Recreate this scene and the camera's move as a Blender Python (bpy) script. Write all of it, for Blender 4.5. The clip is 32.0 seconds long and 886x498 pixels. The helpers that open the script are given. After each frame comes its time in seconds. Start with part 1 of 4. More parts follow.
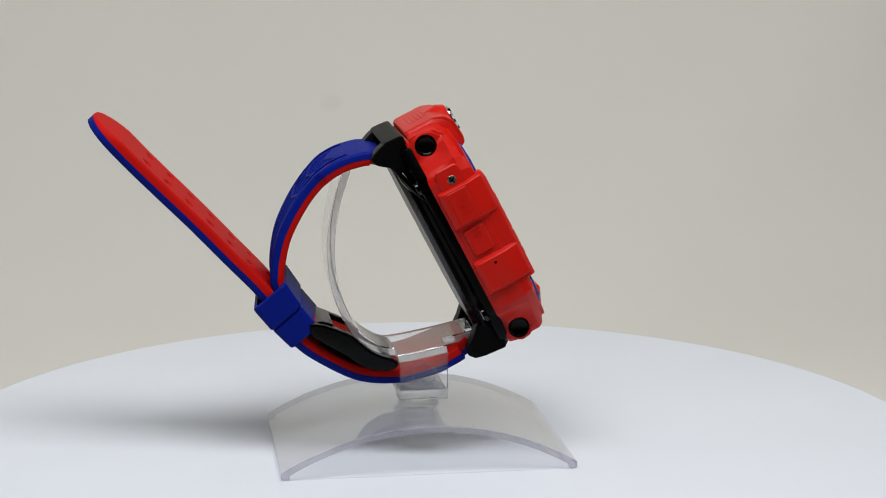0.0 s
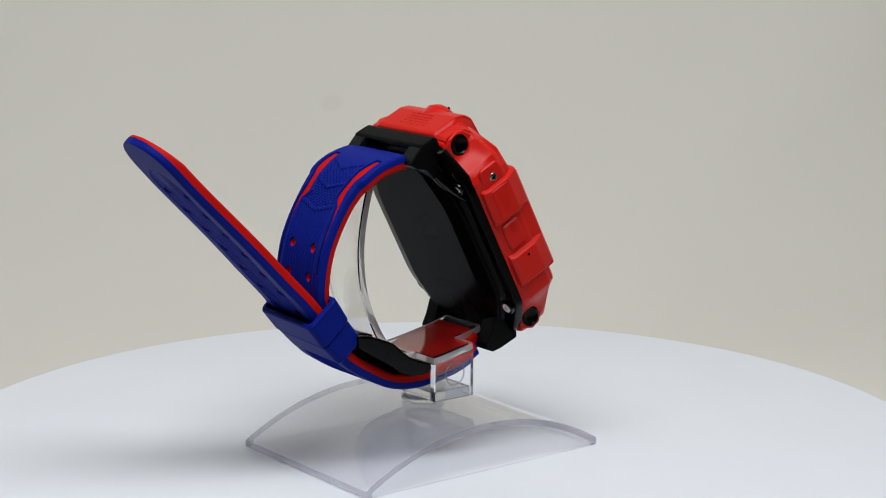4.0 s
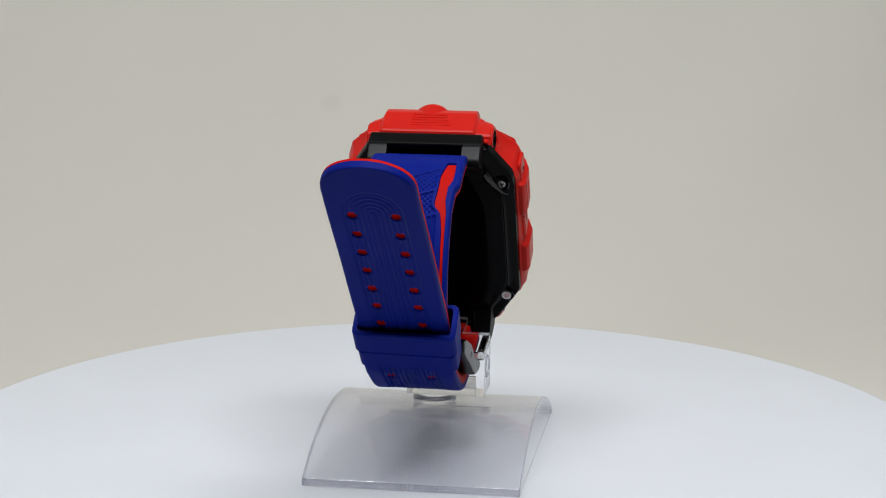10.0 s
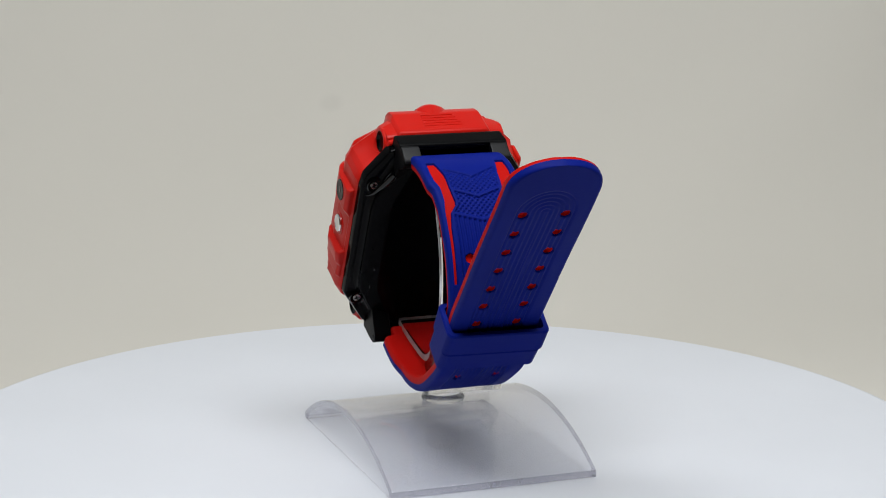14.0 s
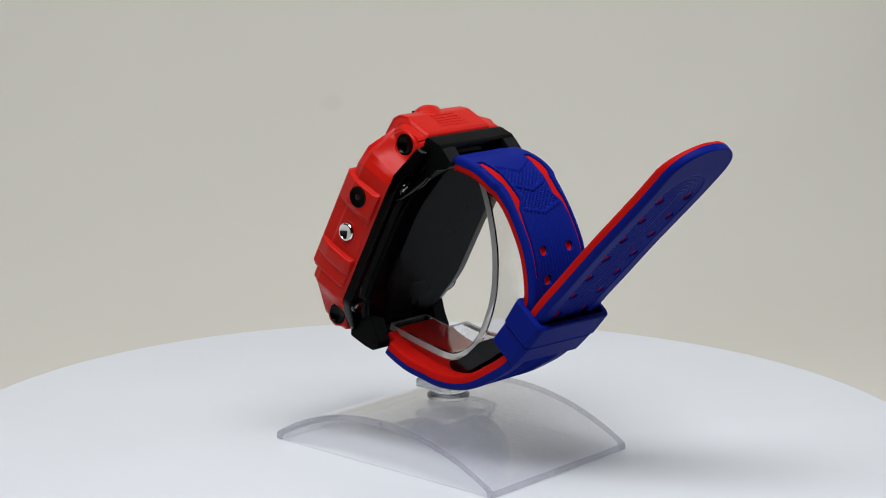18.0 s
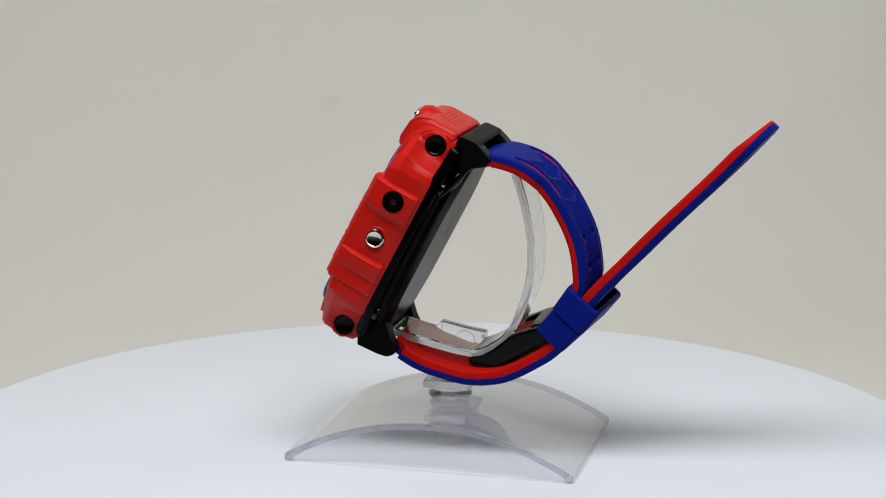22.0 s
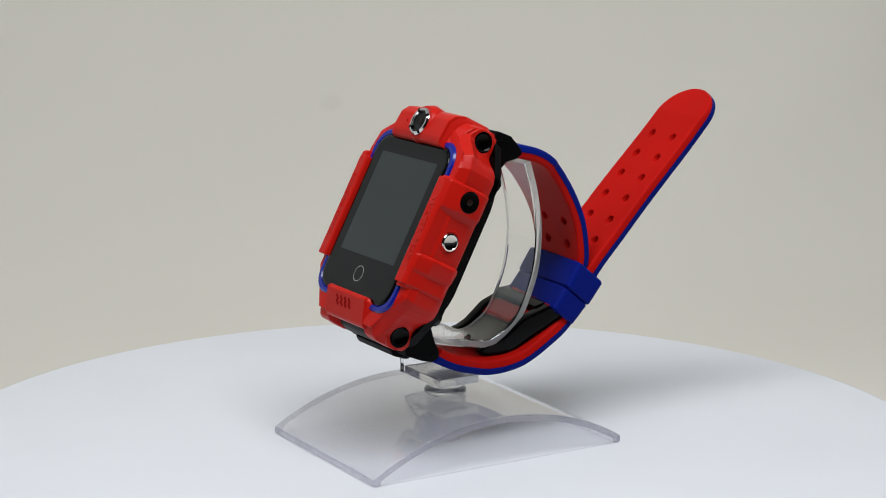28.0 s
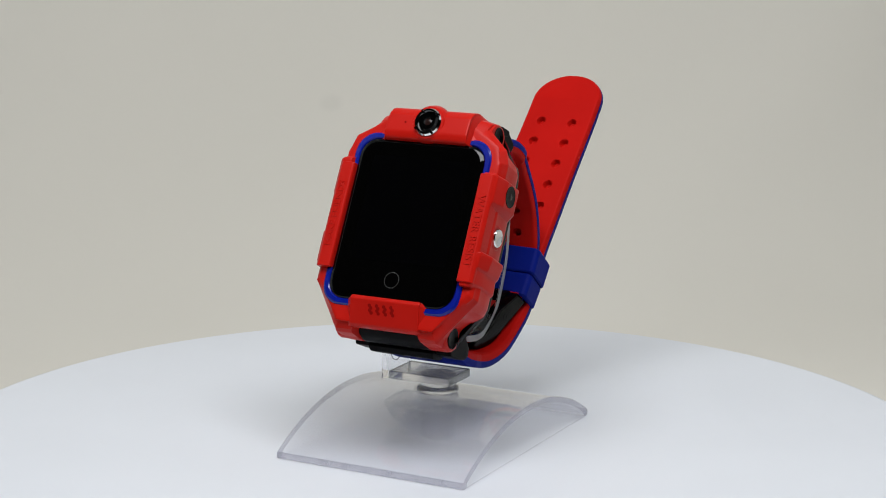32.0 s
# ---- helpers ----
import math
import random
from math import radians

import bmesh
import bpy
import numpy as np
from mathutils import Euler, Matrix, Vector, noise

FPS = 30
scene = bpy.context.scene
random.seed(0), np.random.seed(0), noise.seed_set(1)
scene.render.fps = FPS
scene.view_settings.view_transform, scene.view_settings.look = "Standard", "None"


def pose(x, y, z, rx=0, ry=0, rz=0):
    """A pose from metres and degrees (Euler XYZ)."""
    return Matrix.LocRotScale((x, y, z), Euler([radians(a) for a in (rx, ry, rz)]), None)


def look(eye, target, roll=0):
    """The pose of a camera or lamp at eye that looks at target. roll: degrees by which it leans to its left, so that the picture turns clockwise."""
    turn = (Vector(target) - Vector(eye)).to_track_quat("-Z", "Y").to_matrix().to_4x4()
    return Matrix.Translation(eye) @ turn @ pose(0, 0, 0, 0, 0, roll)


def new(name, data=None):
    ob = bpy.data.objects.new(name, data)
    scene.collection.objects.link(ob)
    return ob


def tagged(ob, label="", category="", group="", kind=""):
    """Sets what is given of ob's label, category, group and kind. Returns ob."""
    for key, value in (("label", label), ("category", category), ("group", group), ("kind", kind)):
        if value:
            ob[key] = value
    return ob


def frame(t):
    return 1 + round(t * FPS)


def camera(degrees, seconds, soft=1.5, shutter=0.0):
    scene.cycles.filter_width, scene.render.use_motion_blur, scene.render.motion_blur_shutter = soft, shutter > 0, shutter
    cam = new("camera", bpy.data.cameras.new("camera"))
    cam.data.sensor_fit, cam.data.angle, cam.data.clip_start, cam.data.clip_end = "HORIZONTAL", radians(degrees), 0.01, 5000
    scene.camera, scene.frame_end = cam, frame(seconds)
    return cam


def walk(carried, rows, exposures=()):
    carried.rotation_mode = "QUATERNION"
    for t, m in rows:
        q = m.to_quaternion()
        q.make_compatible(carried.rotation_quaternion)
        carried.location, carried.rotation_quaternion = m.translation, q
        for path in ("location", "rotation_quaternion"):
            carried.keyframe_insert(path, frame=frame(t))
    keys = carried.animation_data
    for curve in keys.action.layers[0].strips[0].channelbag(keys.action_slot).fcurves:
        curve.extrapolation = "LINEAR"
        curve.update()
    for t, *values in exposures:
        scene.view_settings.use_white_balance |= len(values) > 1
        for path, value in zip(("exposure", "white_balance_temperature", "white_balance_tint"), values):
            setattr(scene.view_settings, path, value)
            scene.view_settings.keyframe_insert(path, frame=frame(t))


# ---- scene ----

# ---------------------------------------------------------------- camera
EYE = Vector((0.0, -0.470, 0.14406))
AHEAD = Vector((0.00465, 0.97998, -0.19904))
cam = camera(25.52, 32.0, 1.0)
HOLD = look(EYE, EYE + AHEAD, 0.223)
NUDGE = look(EYE, EYE + AHEAD + Vector((-0.0009, 0, 0.0002)), 0.223)
walk(cam, [(0.0, HOLD), (29.1, HOLD), (29.5, NUDGE), (30.1, NUDGE), (30.5, HOLD), (32.0, HOLD)])

# turn of the platter and of what stands on it: seconds, degrees
TURN = [
    (0, 8.47), (1, 15.68), (2, 22.97), (3, 30.31), (6, 52.11), (7, 59.32),
    (8, 66.54), (9, 73.55), (10, 80.67), (11, 87.93), (12, 95.2), (13, 102.42),
    (14, 109.81), (17, 131.32), (18, 138.48), (18.5, 141.96), (19, 145.3), (19.5, 148.48),
    (20, 151.64), (20.5, 154.91), (21, 158.36), (22, 165.58), (23, 173.02), (24, 180.54),
    (25, 188.1), (28, 211.18), (29, 218.67), (30, 226.18), (31, 233.97), (32, 241.75)]

# ---------------------------------------------------------------- light
scene.view_settings.exposure = 0.48
world = bpy.data.worlds.new("world")
world.use_nodes = True
world.node_tree.nodes["Background"].inputs[0].default_value = (0.05, 0.055, 0.06, 1)
world.node_tree.nodes["Background"].inputs[1].default_value = 0.4
scene.world = world


def area_lamp(name, eye, target, w, h, watts, colour):
    data = bpy.data.lights.new(name, "AREA")
    data.shape, data.size, data.size_y, data.energy, data.color = "RECTANGLE", w, h, watts, colour
    ob = new(name, data)
    ob.matrix_world = look(eye, target)
    return ob


area_lamp("led_panel", (0.0, -0.20, 0.50), (0.0, 0.0, 0.0), 0.52, 0.19, 2.46, (0.95, 0.97, 1.0))

# ---------------------------------------------------------------- materials


def material(name, colour, rough=0.5, metal=0.0, grain=0.0, scale=400.0, stain=0.0, spec=0.5, coat=0.0, stain_scale=60.0, ior=1.5):
    """A procedural surface: base colour with slow stains, fine grain as bump and in the roughness."""
    m = bpy.data.materials.new(name)
    m.use_nodes = True
    n, k = m.node_tree.nodes, m.node_tree.links
    b = n["Principled BSDF"]
    b.inputs["Base Color"].default_value = (*colour, 1)
    b.inputs["Roughness"].default_value = rough
    b.inputs["Metallic"].default_value = metal
    b.inputs["Specular IOR Level"].default_value = spec
    b.inputs["Coat Weight"].default_value = coat
    b.inputs["IOR"].default_value = ior
    co = n.new("ShaderNodeTexCoord")
    if stain:
        s = n.new("ShaderNodeTexNoise")
        s.inputs["Scale"].default_value, s.inputs["Detail"].default_value = stain_scale, 5
        r = n.new("ShaderNodeMapRange")
        r.inputs["From Min"].default_value, r.inputs["From Max"].default_value = 0.3, 0.7
        r.inputs["To Min"].default_value, r.inputs["To Max"].default_value = 1 - stain, 1 + stain
        mul = n.new("ShaderNodeVectorMath")
        mul.operation = "SCALE"
        mul.inputs[0].default_value = colour
        k.new(co.outputs["Object"], s.inputs["Vector"])
        k.new(s.outputs["Fac"], r.inputs["Value"])
        k.new(r.outputs["Result"], mul.inputs["Scale"])
        k.new(mul.outputs["Vector"], b.inputs["Base Color"])
        r2 = n.new("ShaderNodeMapRange")
        r2.inputs["To Min"].default_value, r2.inputs["To Max"].default_value = max(0.02, rough - stain), min(1, rough + stain)
        k.new(s.outputs["Fac"], r2.inputs["Value"])
        k.new(r2.outputs["Result"], b.inputs["Roughness"])
    if grain:
        g = n.new("ShaderNodeTexNoise")
        g.inputs["Scale"].default_value, g.inputs["Detail"].default_value = scale, 3
        u = n.new("ShaderNodeBump")
        u.inputs["Strength"].default_value, u.inputs["Distance"].default_value = grain, 0.0001
        k.new(co.outputs["Object"], g.inputs["Vector"])
        k.new(g.outputs["Fac"], u.inputs["Height"])
        k.new(u.outputs["Normal"], b.inputs["Normal"])
    return m


def clear_plastic(name, tint, gloss_rough=0.03, cloud=0.0, haze=(0.75, 0.75, 0.80), mirror=0.6):
    """Thin clear acrylic: lets light through, mirrors by Fresnel, with some pale haze mixed in."""
    m = bpy.data.materials.new(name)
    m.use_nodes = True
    n, k = m.node_tree.nodes, m.node_tree.links
    n.remove(n["Principled BSDF"])
    out = n["Material Output"]
    t = n.new("ShaderNodeBsdfTransparent")
    t.inputs["Color"].default_value = (*tint, 1)
    d = n.new("ShaderNodeBsdfDiffuse")
    d.inputs["Color"].default_value = (*haze, 1)
    u = n.new("ShaderNodeBsdfTranslucent")
    u.inputs["Color"].default_value = (*haze, 1)
    e = n.new("ShaderNodeMixShader")
    k.new(d.outputs[0], e.inputs[1])
    k.new(u.outputs[0], e.inputs[2])
    g = n.new("ShaderNodeBsdfGlossy")
    g.inputs["Roughness"].default_value = gloss_rough
    g.inputs["Color"].default_value = (1, 1, 1, 1)
    w = n.new("ShaderNodeLayerWeight")
    w.inputs["Blend"].default_value = 0.5
    q = n.new("ShaderNodeMath")
    q.operation, q.inputs[1].default_value = "POWER", 4.0
    f = n.new("ShaderNodeMath")
    f.operation, f.inputs[1].default_value, f.inputs[2].default_value = "MULTIPLY_ADD", mirror, 0.035
    k.new(w.outputs["Facing"], q.inputs[0])
    k.new(q.outputs[0], f.inputs[0])
    co = n.new("ShaderNodeTexCoord")
    s = n.new("ShaderNodeTexNoise")
    s.inputs["Scale"].default_value, s.inputs["Detail"].default_value = 260, 6
    r = n.new("ShaderNodeMapRange")
    r.inputs["From Min"].default_value, r.inputs["From Max"].default_value = 0.35, 0.75
    r.inputs["To Min"].default_value, r.inputs["To Max"].default_value = cloud * 0.9, cloud * 1.15
    a, b = n.new("ShaderNodeMixShader"), n.new("ShaderNodeMixShader")
    k.new(co.outputs["Object"], s.inputs["Vector"])
    k.new(s.outputs["Fac"], r.inputs["Value"])
    k.new(r.outputs["Result"], a.inputs["Fac"])
    k.new(t.outputs[0], a.inputs[1])
    k.new(e.outputs[0], a.inputs[2])
    k.new(f.outputs[0], b.inputs["Fac"])
    k.new(a.outputs[0], b.inputs[1])
    k.new(g.outputs[0], b.inputs[2])
    k.new(b.outputs[0], out.inputs["Surface"])
    return m


def cast_acrylic(name, tint, rough=0.02):
    """Thick clear acrylic with real refraction."""
    m = material(name, tint, rough, grain=0.02, scale=300)
    b = m.node_tree.nodes["Principled BSDF"]
    b.inputs["Transmission Weight"].default_value = 1.0
    b.inputs["IOR"].default_value = 1.49
    return m


RED = material("red_plastic", (0.48, 0.009, 0.0048), 0.33, grain=0.25, scale=1800, stain=0.05, spec=0.15)
RED_RUBBER = material("red_silicone", (0.43, 0.006, 0.004), 0.52, grain=0.2, scale=1500, stain=0.06, spec=0.1, ior=1.3)
BLUE = material("blue_silicone", (0.0022, 0.0095, 0.165), 0.50, grain=0.25, scale=1500, stain=0.05, spec=0.12, ior=1.3)
BLUE_RING = material("blue_plastic", (0.003, 0.010, 0.22), 0.2, grain=0.1, stain=0.04, spec=0.45)
BLACK = material("black_plastic", (0.0006, 0.0006, 0.0008), 0.12, grain=0.04, stain=0.03, ior=1.14)
BLACK_LUG = material("black_painted_lug", (0.0019, 0.0020, 0.0023), 0.40, grain=0.25, scale=1800, stain=0.06, ior=1.14)
BLACK_GLOSS = material("black_back_plate", (0.0007, 0.0008, 0.0011), 0.27, grain=0.05, stain=0.05, ior=1.105)
GLASS = material("black_screen_glass", (0.001, 0.001, 0.001), 0.03, spec=0.28)
PANEL = material("screen_panel", (0.001, 0.001, 0.0012), 0.05, spec=1.0)
PANEL.node_tree.nodes["Principled BSDF"].inputs["Specular Tint"].default_value = (0.84, 0.97, 1.0, 1)
BUCKLE = material("black_buckle_plastic", (0.0009, 0.0009, 0.0011), 0.2, grain=0.1, scale=1500, stain=0.05, ior=1.22)
# dim brown reflection in the lenses, painted as a small disc in each
LENS = material("brown_lens_reflection", (0.016, 0.007, 0.006), 0.12, spec=0.2)
PRINT = material("grey_print", (0.58, 0.58, 0.56), 0.22, 1.0)
DARK = material("dark_hole", (0.0008, 0.0008, 0.0008), 0.2, grain=0.05, ior=1.2)
CHROME = material("chrome", (0.75, 0.75, 0.76), 0.07, 1.0, grain=0.02, stain=0.03)
STEEL = material("screw_steel", (0.36, 0.35, 0.33), 0.25, 1.0, grain=0.2, stain=0.08)
BLACK_SHINE = material("polished_black_edge", (0.0008, 0.0008, 0.001), 0.10, grain=0.03, stain=0.03, ior=1.38)
# rough lug black made lighter: light on the upward faces put into the colour
LUG_ROUGH_LIT = material("rough_lit_knuckle", (0.0030, 0.0032, 0.0037), 0.42, grain=0.6, scale=1600, stain=0.15, ior=1.3)
STICKER = material("white_sticker", (0.75, 0.72, 0.72), 0.6)
ACRYLIC = clear_plastic("clear_acrylic", (0.968, 0.968, 0.975), 0.04, 0.02)
# the base's pale haze adds to its reflection of the white tent as diffuse colour
ACRYLIC_TOP = clear_plastic("hazed_sheen_acrylic", (0.965, 0.965, 0.975), 0.04, 0.12, (0.90, 0.90, 0.94), 0.95)
ACRYLIC_EDGE = clear_plastic("clear_acrylic_edge", (0.84, 0.83, 0.87), 0.035, 0.36, (0.45, 0.45, 0.51), 0.9)
ACRYLIC_SIDE = clear_plastic("clear_acrylic_side", (0.96, 0.96, 0.97), 0.05, 0.37, (0.97, 0.97, 0.97))
CAST = cast_acrylic("cast_acrylic", (0.97, 0.97, 0.98))
CAST_SOFT = cast_acrylic("scuffed_cast_acrylic", (0.95, 0.95, 0.97), 0.2)
PLATTER = material("white_turntable_plastic", (0.68, 0.70, 0.735), 0.40, grain=0.05, scale=900, stain=0.015, stain_scale=25)
PAPER = material("cream_backdrop_paper", (0.712, 0.68, 0.607), 0.85, grain=0.1, scale=700, stain=0.012, stain_scale=6)
# a faint round mark on the paper
pn, pk = PAPER.node_tree.nodes, PAPER.node_tree.links
spot_at = pn.new("ShaderNodeVectorMath")
spot_at.operation = "DISTANCE"
spot_at.inputs[1].default_value = (-0.0454, 0.3869, 0.0355)
spot = pn.new("ShaderNodeMapRange")
spot.inputs["From Min"].default_value, spot.inputs["From Max"].default_value = 0.0028, 0.0064
spot.inputs["To Min"].default_value, spot.inputs["To Max"].default_value = 0.953, 1.0
mark = pn.new("ShaderNodeVectorMath")
mark.operation = "SCALE"
pk.new(pn["Texture Coordinate"].outputs["Object"], spot_at.inputs[0])
pk.new(spot_at.outputs["Value"], spot.inputs["Value"])
pk.new(spot.outputs["Result"], mark.inputs["Scale"])
old = pn["Principled BSDF"].inputs["Base Color"].links[0].from_socket
pk.new(old, mark.inputs[0])
pk.new(mark.outputs["Vector"], pn["Principled BSDF"].inputs["Base Color"])
# greys of the added disc that darkens a spot of the screen's reflection
SPOT_MIDDLE = material("mirrored_spot_middle", (0.12, 0.125, 0.135), 0.7, grain=0.2, stain=0.04)
SPOT_RIM = material("mirrored_spot_rim", (0.40, 0.42, 0.45), 0.7, grain=0.2, stain=0.04)
TENT = material("white_tent_cloth", (0.70, 0.73, 0.75), 0.9, grain=0.2, scale=500, stain=0.02)
ROOM = material("dim_room_paint", (0.05, 0.05, 0.05), 0.8, stain=0.02, grain=0.1)

# ---------------------------------------------------------------- mesh tools (millimetres)
MM = 0.001
BASE = {}


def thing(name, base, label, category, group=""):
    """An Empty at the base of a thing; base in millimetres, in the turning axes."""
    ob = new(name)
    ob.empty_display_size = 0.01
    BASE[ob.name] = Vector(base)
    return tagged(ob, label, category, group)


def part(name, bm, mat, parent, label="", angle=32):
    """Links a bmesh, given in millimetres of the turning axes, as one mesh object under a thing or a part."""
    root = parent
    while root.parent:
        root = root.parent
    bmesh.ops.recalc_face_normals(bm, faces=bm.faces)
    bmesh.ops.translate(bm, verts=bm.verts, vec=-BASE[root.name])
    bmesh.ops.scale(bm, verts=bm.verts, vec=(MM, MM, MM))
    me = bpy.data.meshes.new(name)
    bm.to_mesh(me)
    bm.free()
    me.polygons.foreach_set("use_smooth", [True] * len(me.polygons))
    me.set_sharp_from_angle(angle=radians(angle))
    me.materials.append(mat)
    ob = new(name, me)
    ob.parent = parent
    if label:
        ob["label"] = label
    even = ob.modifiers.new("even", "WEIGHTED_NORMAL")
    even.keep_sharp = True
    return ob


# frame of the case: a across (towards the push button), b up the face, c out of the face
LEAN = radians(27.53)
CASE = Matrix(((0, -math.sin(LEAN), math.cos(LEAN), 7.25), (1, 0, 0, 0), (0, math.cos(LEAN), math.sin(LEAN), 54.15), (0, 0, 0, 1)))


def join(dst, src, m=Matrix()):
    """Adds the mesh src to dst, moved by m, and frees src."""
    vs = [dst.verts.new(m @ v.co) for v in src.verts]
    src.verts.index_update()
    for f in src.faces:
        dst.faces.new([vs[v.index] for v in f.verts])
    src.free()
    return dst


def prism(pts, lo, hi, plane="bc", bevel=0.3, seg=2, skew=None):
    """A solid with the outline pts in a plane of the case, from lo to hi along the third axis, its edges rounded.
    skew: outline of the hi end where it differs."""
    bm = bmesh.new()

    def at(p, d):
        return {"bc": (d, p[0], p[1]), "ab": (p[0], p[1], d), "ac": (p[0], d, p[1])}[plane]
    lov = [bm.verts.new(at(p, lo)) for p in pts]
    hiv = [bm.verts.new(at(p, hi)) for p in (skew or pts)]
    n = len(pts)
    bm.faces.new(lov[::-1])
    bm.faces.new(hiv)
    for i in range(n):
        bm.faces.new((lov[i], lov[(i + 1) % n], hiv[(i + 1) % n], hiv[i]))
    bmesh.ops.recalc_face_normals(bm, faces=bm.faces)
    if bevel:
        es = [e for e in bm.edges if e.calc_face_angle(0) > 0.35]
        bmesh.ops.bevel(bm, geom=es, offset=bevel, segments=seg, profile=0.5, affect="EDGES", clamp_overlap=True)
    return bm


def lathe(profile, m=Matrix(), seg=40):
    """A body of revolution about z from (radius, height) pairs."""
    bm = bmesh.new()
    rings = []
    for r, z in profile:
        if r < 1e-6:
            rings.append([bm.verts.new((0, 0, z))])
        else:
            rings.append([bm.verts.new((r * math.cos(2 * math.pi * i / seg), r * math.sin(2 * math.pi * i / seg), z)) for i in range(seg)])
    for p, q in zip(rings, rings[1:]):
        for i in range(seg):
            j = (i + 1) % seg
            if len(p) == 1 and len(q) == 1:
                continue
            if len(p) == 1:
                bm.faces.new((p[0], q[j], q[i]))
            elif len(q) == 1:
                bm.faces.new((p[i], p[j], q[0]))
            else:
                bm.faces.new((p[i], p[j], q[j], q[i]))
    bm.transform(m)
    return bm


def loft(loops, close_ends=(True, True)):
    bm = bmesh.new()
    rings = [[bm.verts.new(p) for p in lp] for lp in loops]
    n = len(rings[0])
    for p, q in zip(rings, rings[1:]):
        for i in range(n):
            bm.faces.new((p[i], p[(i + 1) % n], q[(i + 1) % n], q[i]))
    if close_ends[0]:
        bm.faces.new(rings[0][::-1])
    if close_ends[1]:
        bm.faces.new(rings[-1])
    return bm


def along(ax, at):
    """A pose in the case whose z points along +a, -a, +b, -b, +c or -c."""
    d = {"a": (1, 0, 0), "b": (0, 1, 0), "c": (0, 0, 1)}[ax[1]]
    v = Vector(d) * (1 if ax[0] == "+" else -1)
    return Matrix.Translation(at) @ v.to_track_quat("Z", "Y").to_matrix().to_4x4()


def case_part(name, bm, mat, parent, label=""):
    bm.transform(CASE)
    return part(name, bm, mat, parent, label)


def rounded_rect(hw, hh, r, seg=8):
    pts = []
    for cx, cy, a0 in ((hw - r, hh - r, 0), (-hw + r, hh - r, 90), (-hw + r, -hh + r, 180), (hw - r, -hh + r, 270)):
        for i in range(seg + 1):
            a = radians(a0 + 90 * i / seg)
            pts.append((cx + r * math.cos(a), cy + r * math.sin(a)))
    return pts


def polar(pts, angles):
    """Where rays from the middle at the given angles meet a convex outline."""
    out = []
    n = len(pts)
    for th in angles:
        dx, dy = math.cos(th), math.sin(th)
        best = 0
        for i in range(n):
            (x0, y0), (x1, y1) = pts[i], pts[(i + 1) % n]
            ex, ey = x1 - x0, y1 - y0
            det = ex * dy - ey * dx
            if abs(det) < 1e-9:
                continue
            t = (y0 * ex - x0 * ey) / det
            u = (y0 * dx - x0 * dy) / det
            if -1e-6 <= u <= 1 + 1e-6 and t > best:
                best = t
        out.append((dx * best, dy * best))
    return out


def text_mesh(words, size, depth, m):
    """Raised letters in the built-in font, centred, as a bmesh in millimetres of the case."""
    cu = bpy.data.curves.new("letters", "FONT")
    cu.body, cu.size, cu.extrude, cu.align_x, cu.align_y, cu.resolution_u = words, size, depth, "CENTER", "CENTER", 3
    ob = new("letters", cu)
    bpy.context.view_layer.update()
    me = bpy.data.meshes.new_from_object(ob.evaluated_get(bpy.context.evaluated_depsgraph_get()))
    bm = bmesh.new()
    bm.from_mesh(me)
    bm.transform(m)
    bpy.data.objects.remove(ob)
    bpy.data.curves.remove(cu)
    bpy.data.meshes.remove(me)
    return bm


# ---------------------------------------------------------------- the place


def sheet(name, pts, x0, x1, mat, thick, label):
    """A sheet of cloth or paper with the profile pts in (y, z), from x0 to x1, in metres."""
    bm = bmesh.new()
    rows = []
    for i, (y, z) in enumerate(pts):
        a, b = pts[max(0, i - 1)], pts[min(len(pts) - 1, i + 1)]
        ty, tz = b[0] - a[0], b[1] - a[1]
        L = math.hypot(ty, tz)
        ny, nz = tz / L * thick, -ty / L * thick
        rows.append([bm.verts.new((x, yy, zz)) for x, yy, zz in ((x0, y, z), (x1, y, z), (x1, y + ny, z + nz), (x0, y + ny, z + nz))])
    for p, q in zip(rows, rows[1:]):
        for i in range(4):
            bm.faces.new((p[i], p[(i + 1) % 4], q[(i + 1) % 4], q[i]))
    bm.faces.new(rows[0])
    bm.faces.new(rows[-1][::-1])
    bmesh.ops.recalc_face_normals(bm, faces=bm.faces)
    me = bpy.data.meshes.new(name)
    bm.to_mesh(me)
    bm.free()
    me.polygons.foreach_set("use_smooth", [True] * len(me.polygons))
    me.set_sharp_from_angle(angle=radians(30))
    me.materials.append(mat)
    return tagged(new(name, me), label, "", kind="structure")


sweep = [(-0.30, -0.036), (0.20, -0.036)]
for i in range(1, 37):
    a = radians(90 * i / 36)
    sweep.append((0.20 + 0.28 * math.sin(a), 0.244 - 0.28 * math.cos(a)))
sweep += [(0.48, 0.40), (0.48, 0.62)]

CREASE = (0.115, 0.15, 0.8, 0.6)


def fold(x, run):
    """How far the paper swells beyond the soft diagonal crease at its side; run: the way up the curved sweep."""
    d = (x - CREASE[0]) * CREASE[2] - (run - CREASE[1]) * CREASE[3]
    k = 0.007
    rise = k * math.log(1 + math.exp(min(40, d / k)))
    room = 0.28 * (1 - math.cos(run / 0.28))
    lean = 0.55 * min(rise, 0.14)
    return -lean * room * 0.8 / (lean + room * 0.8 + 1e-9)


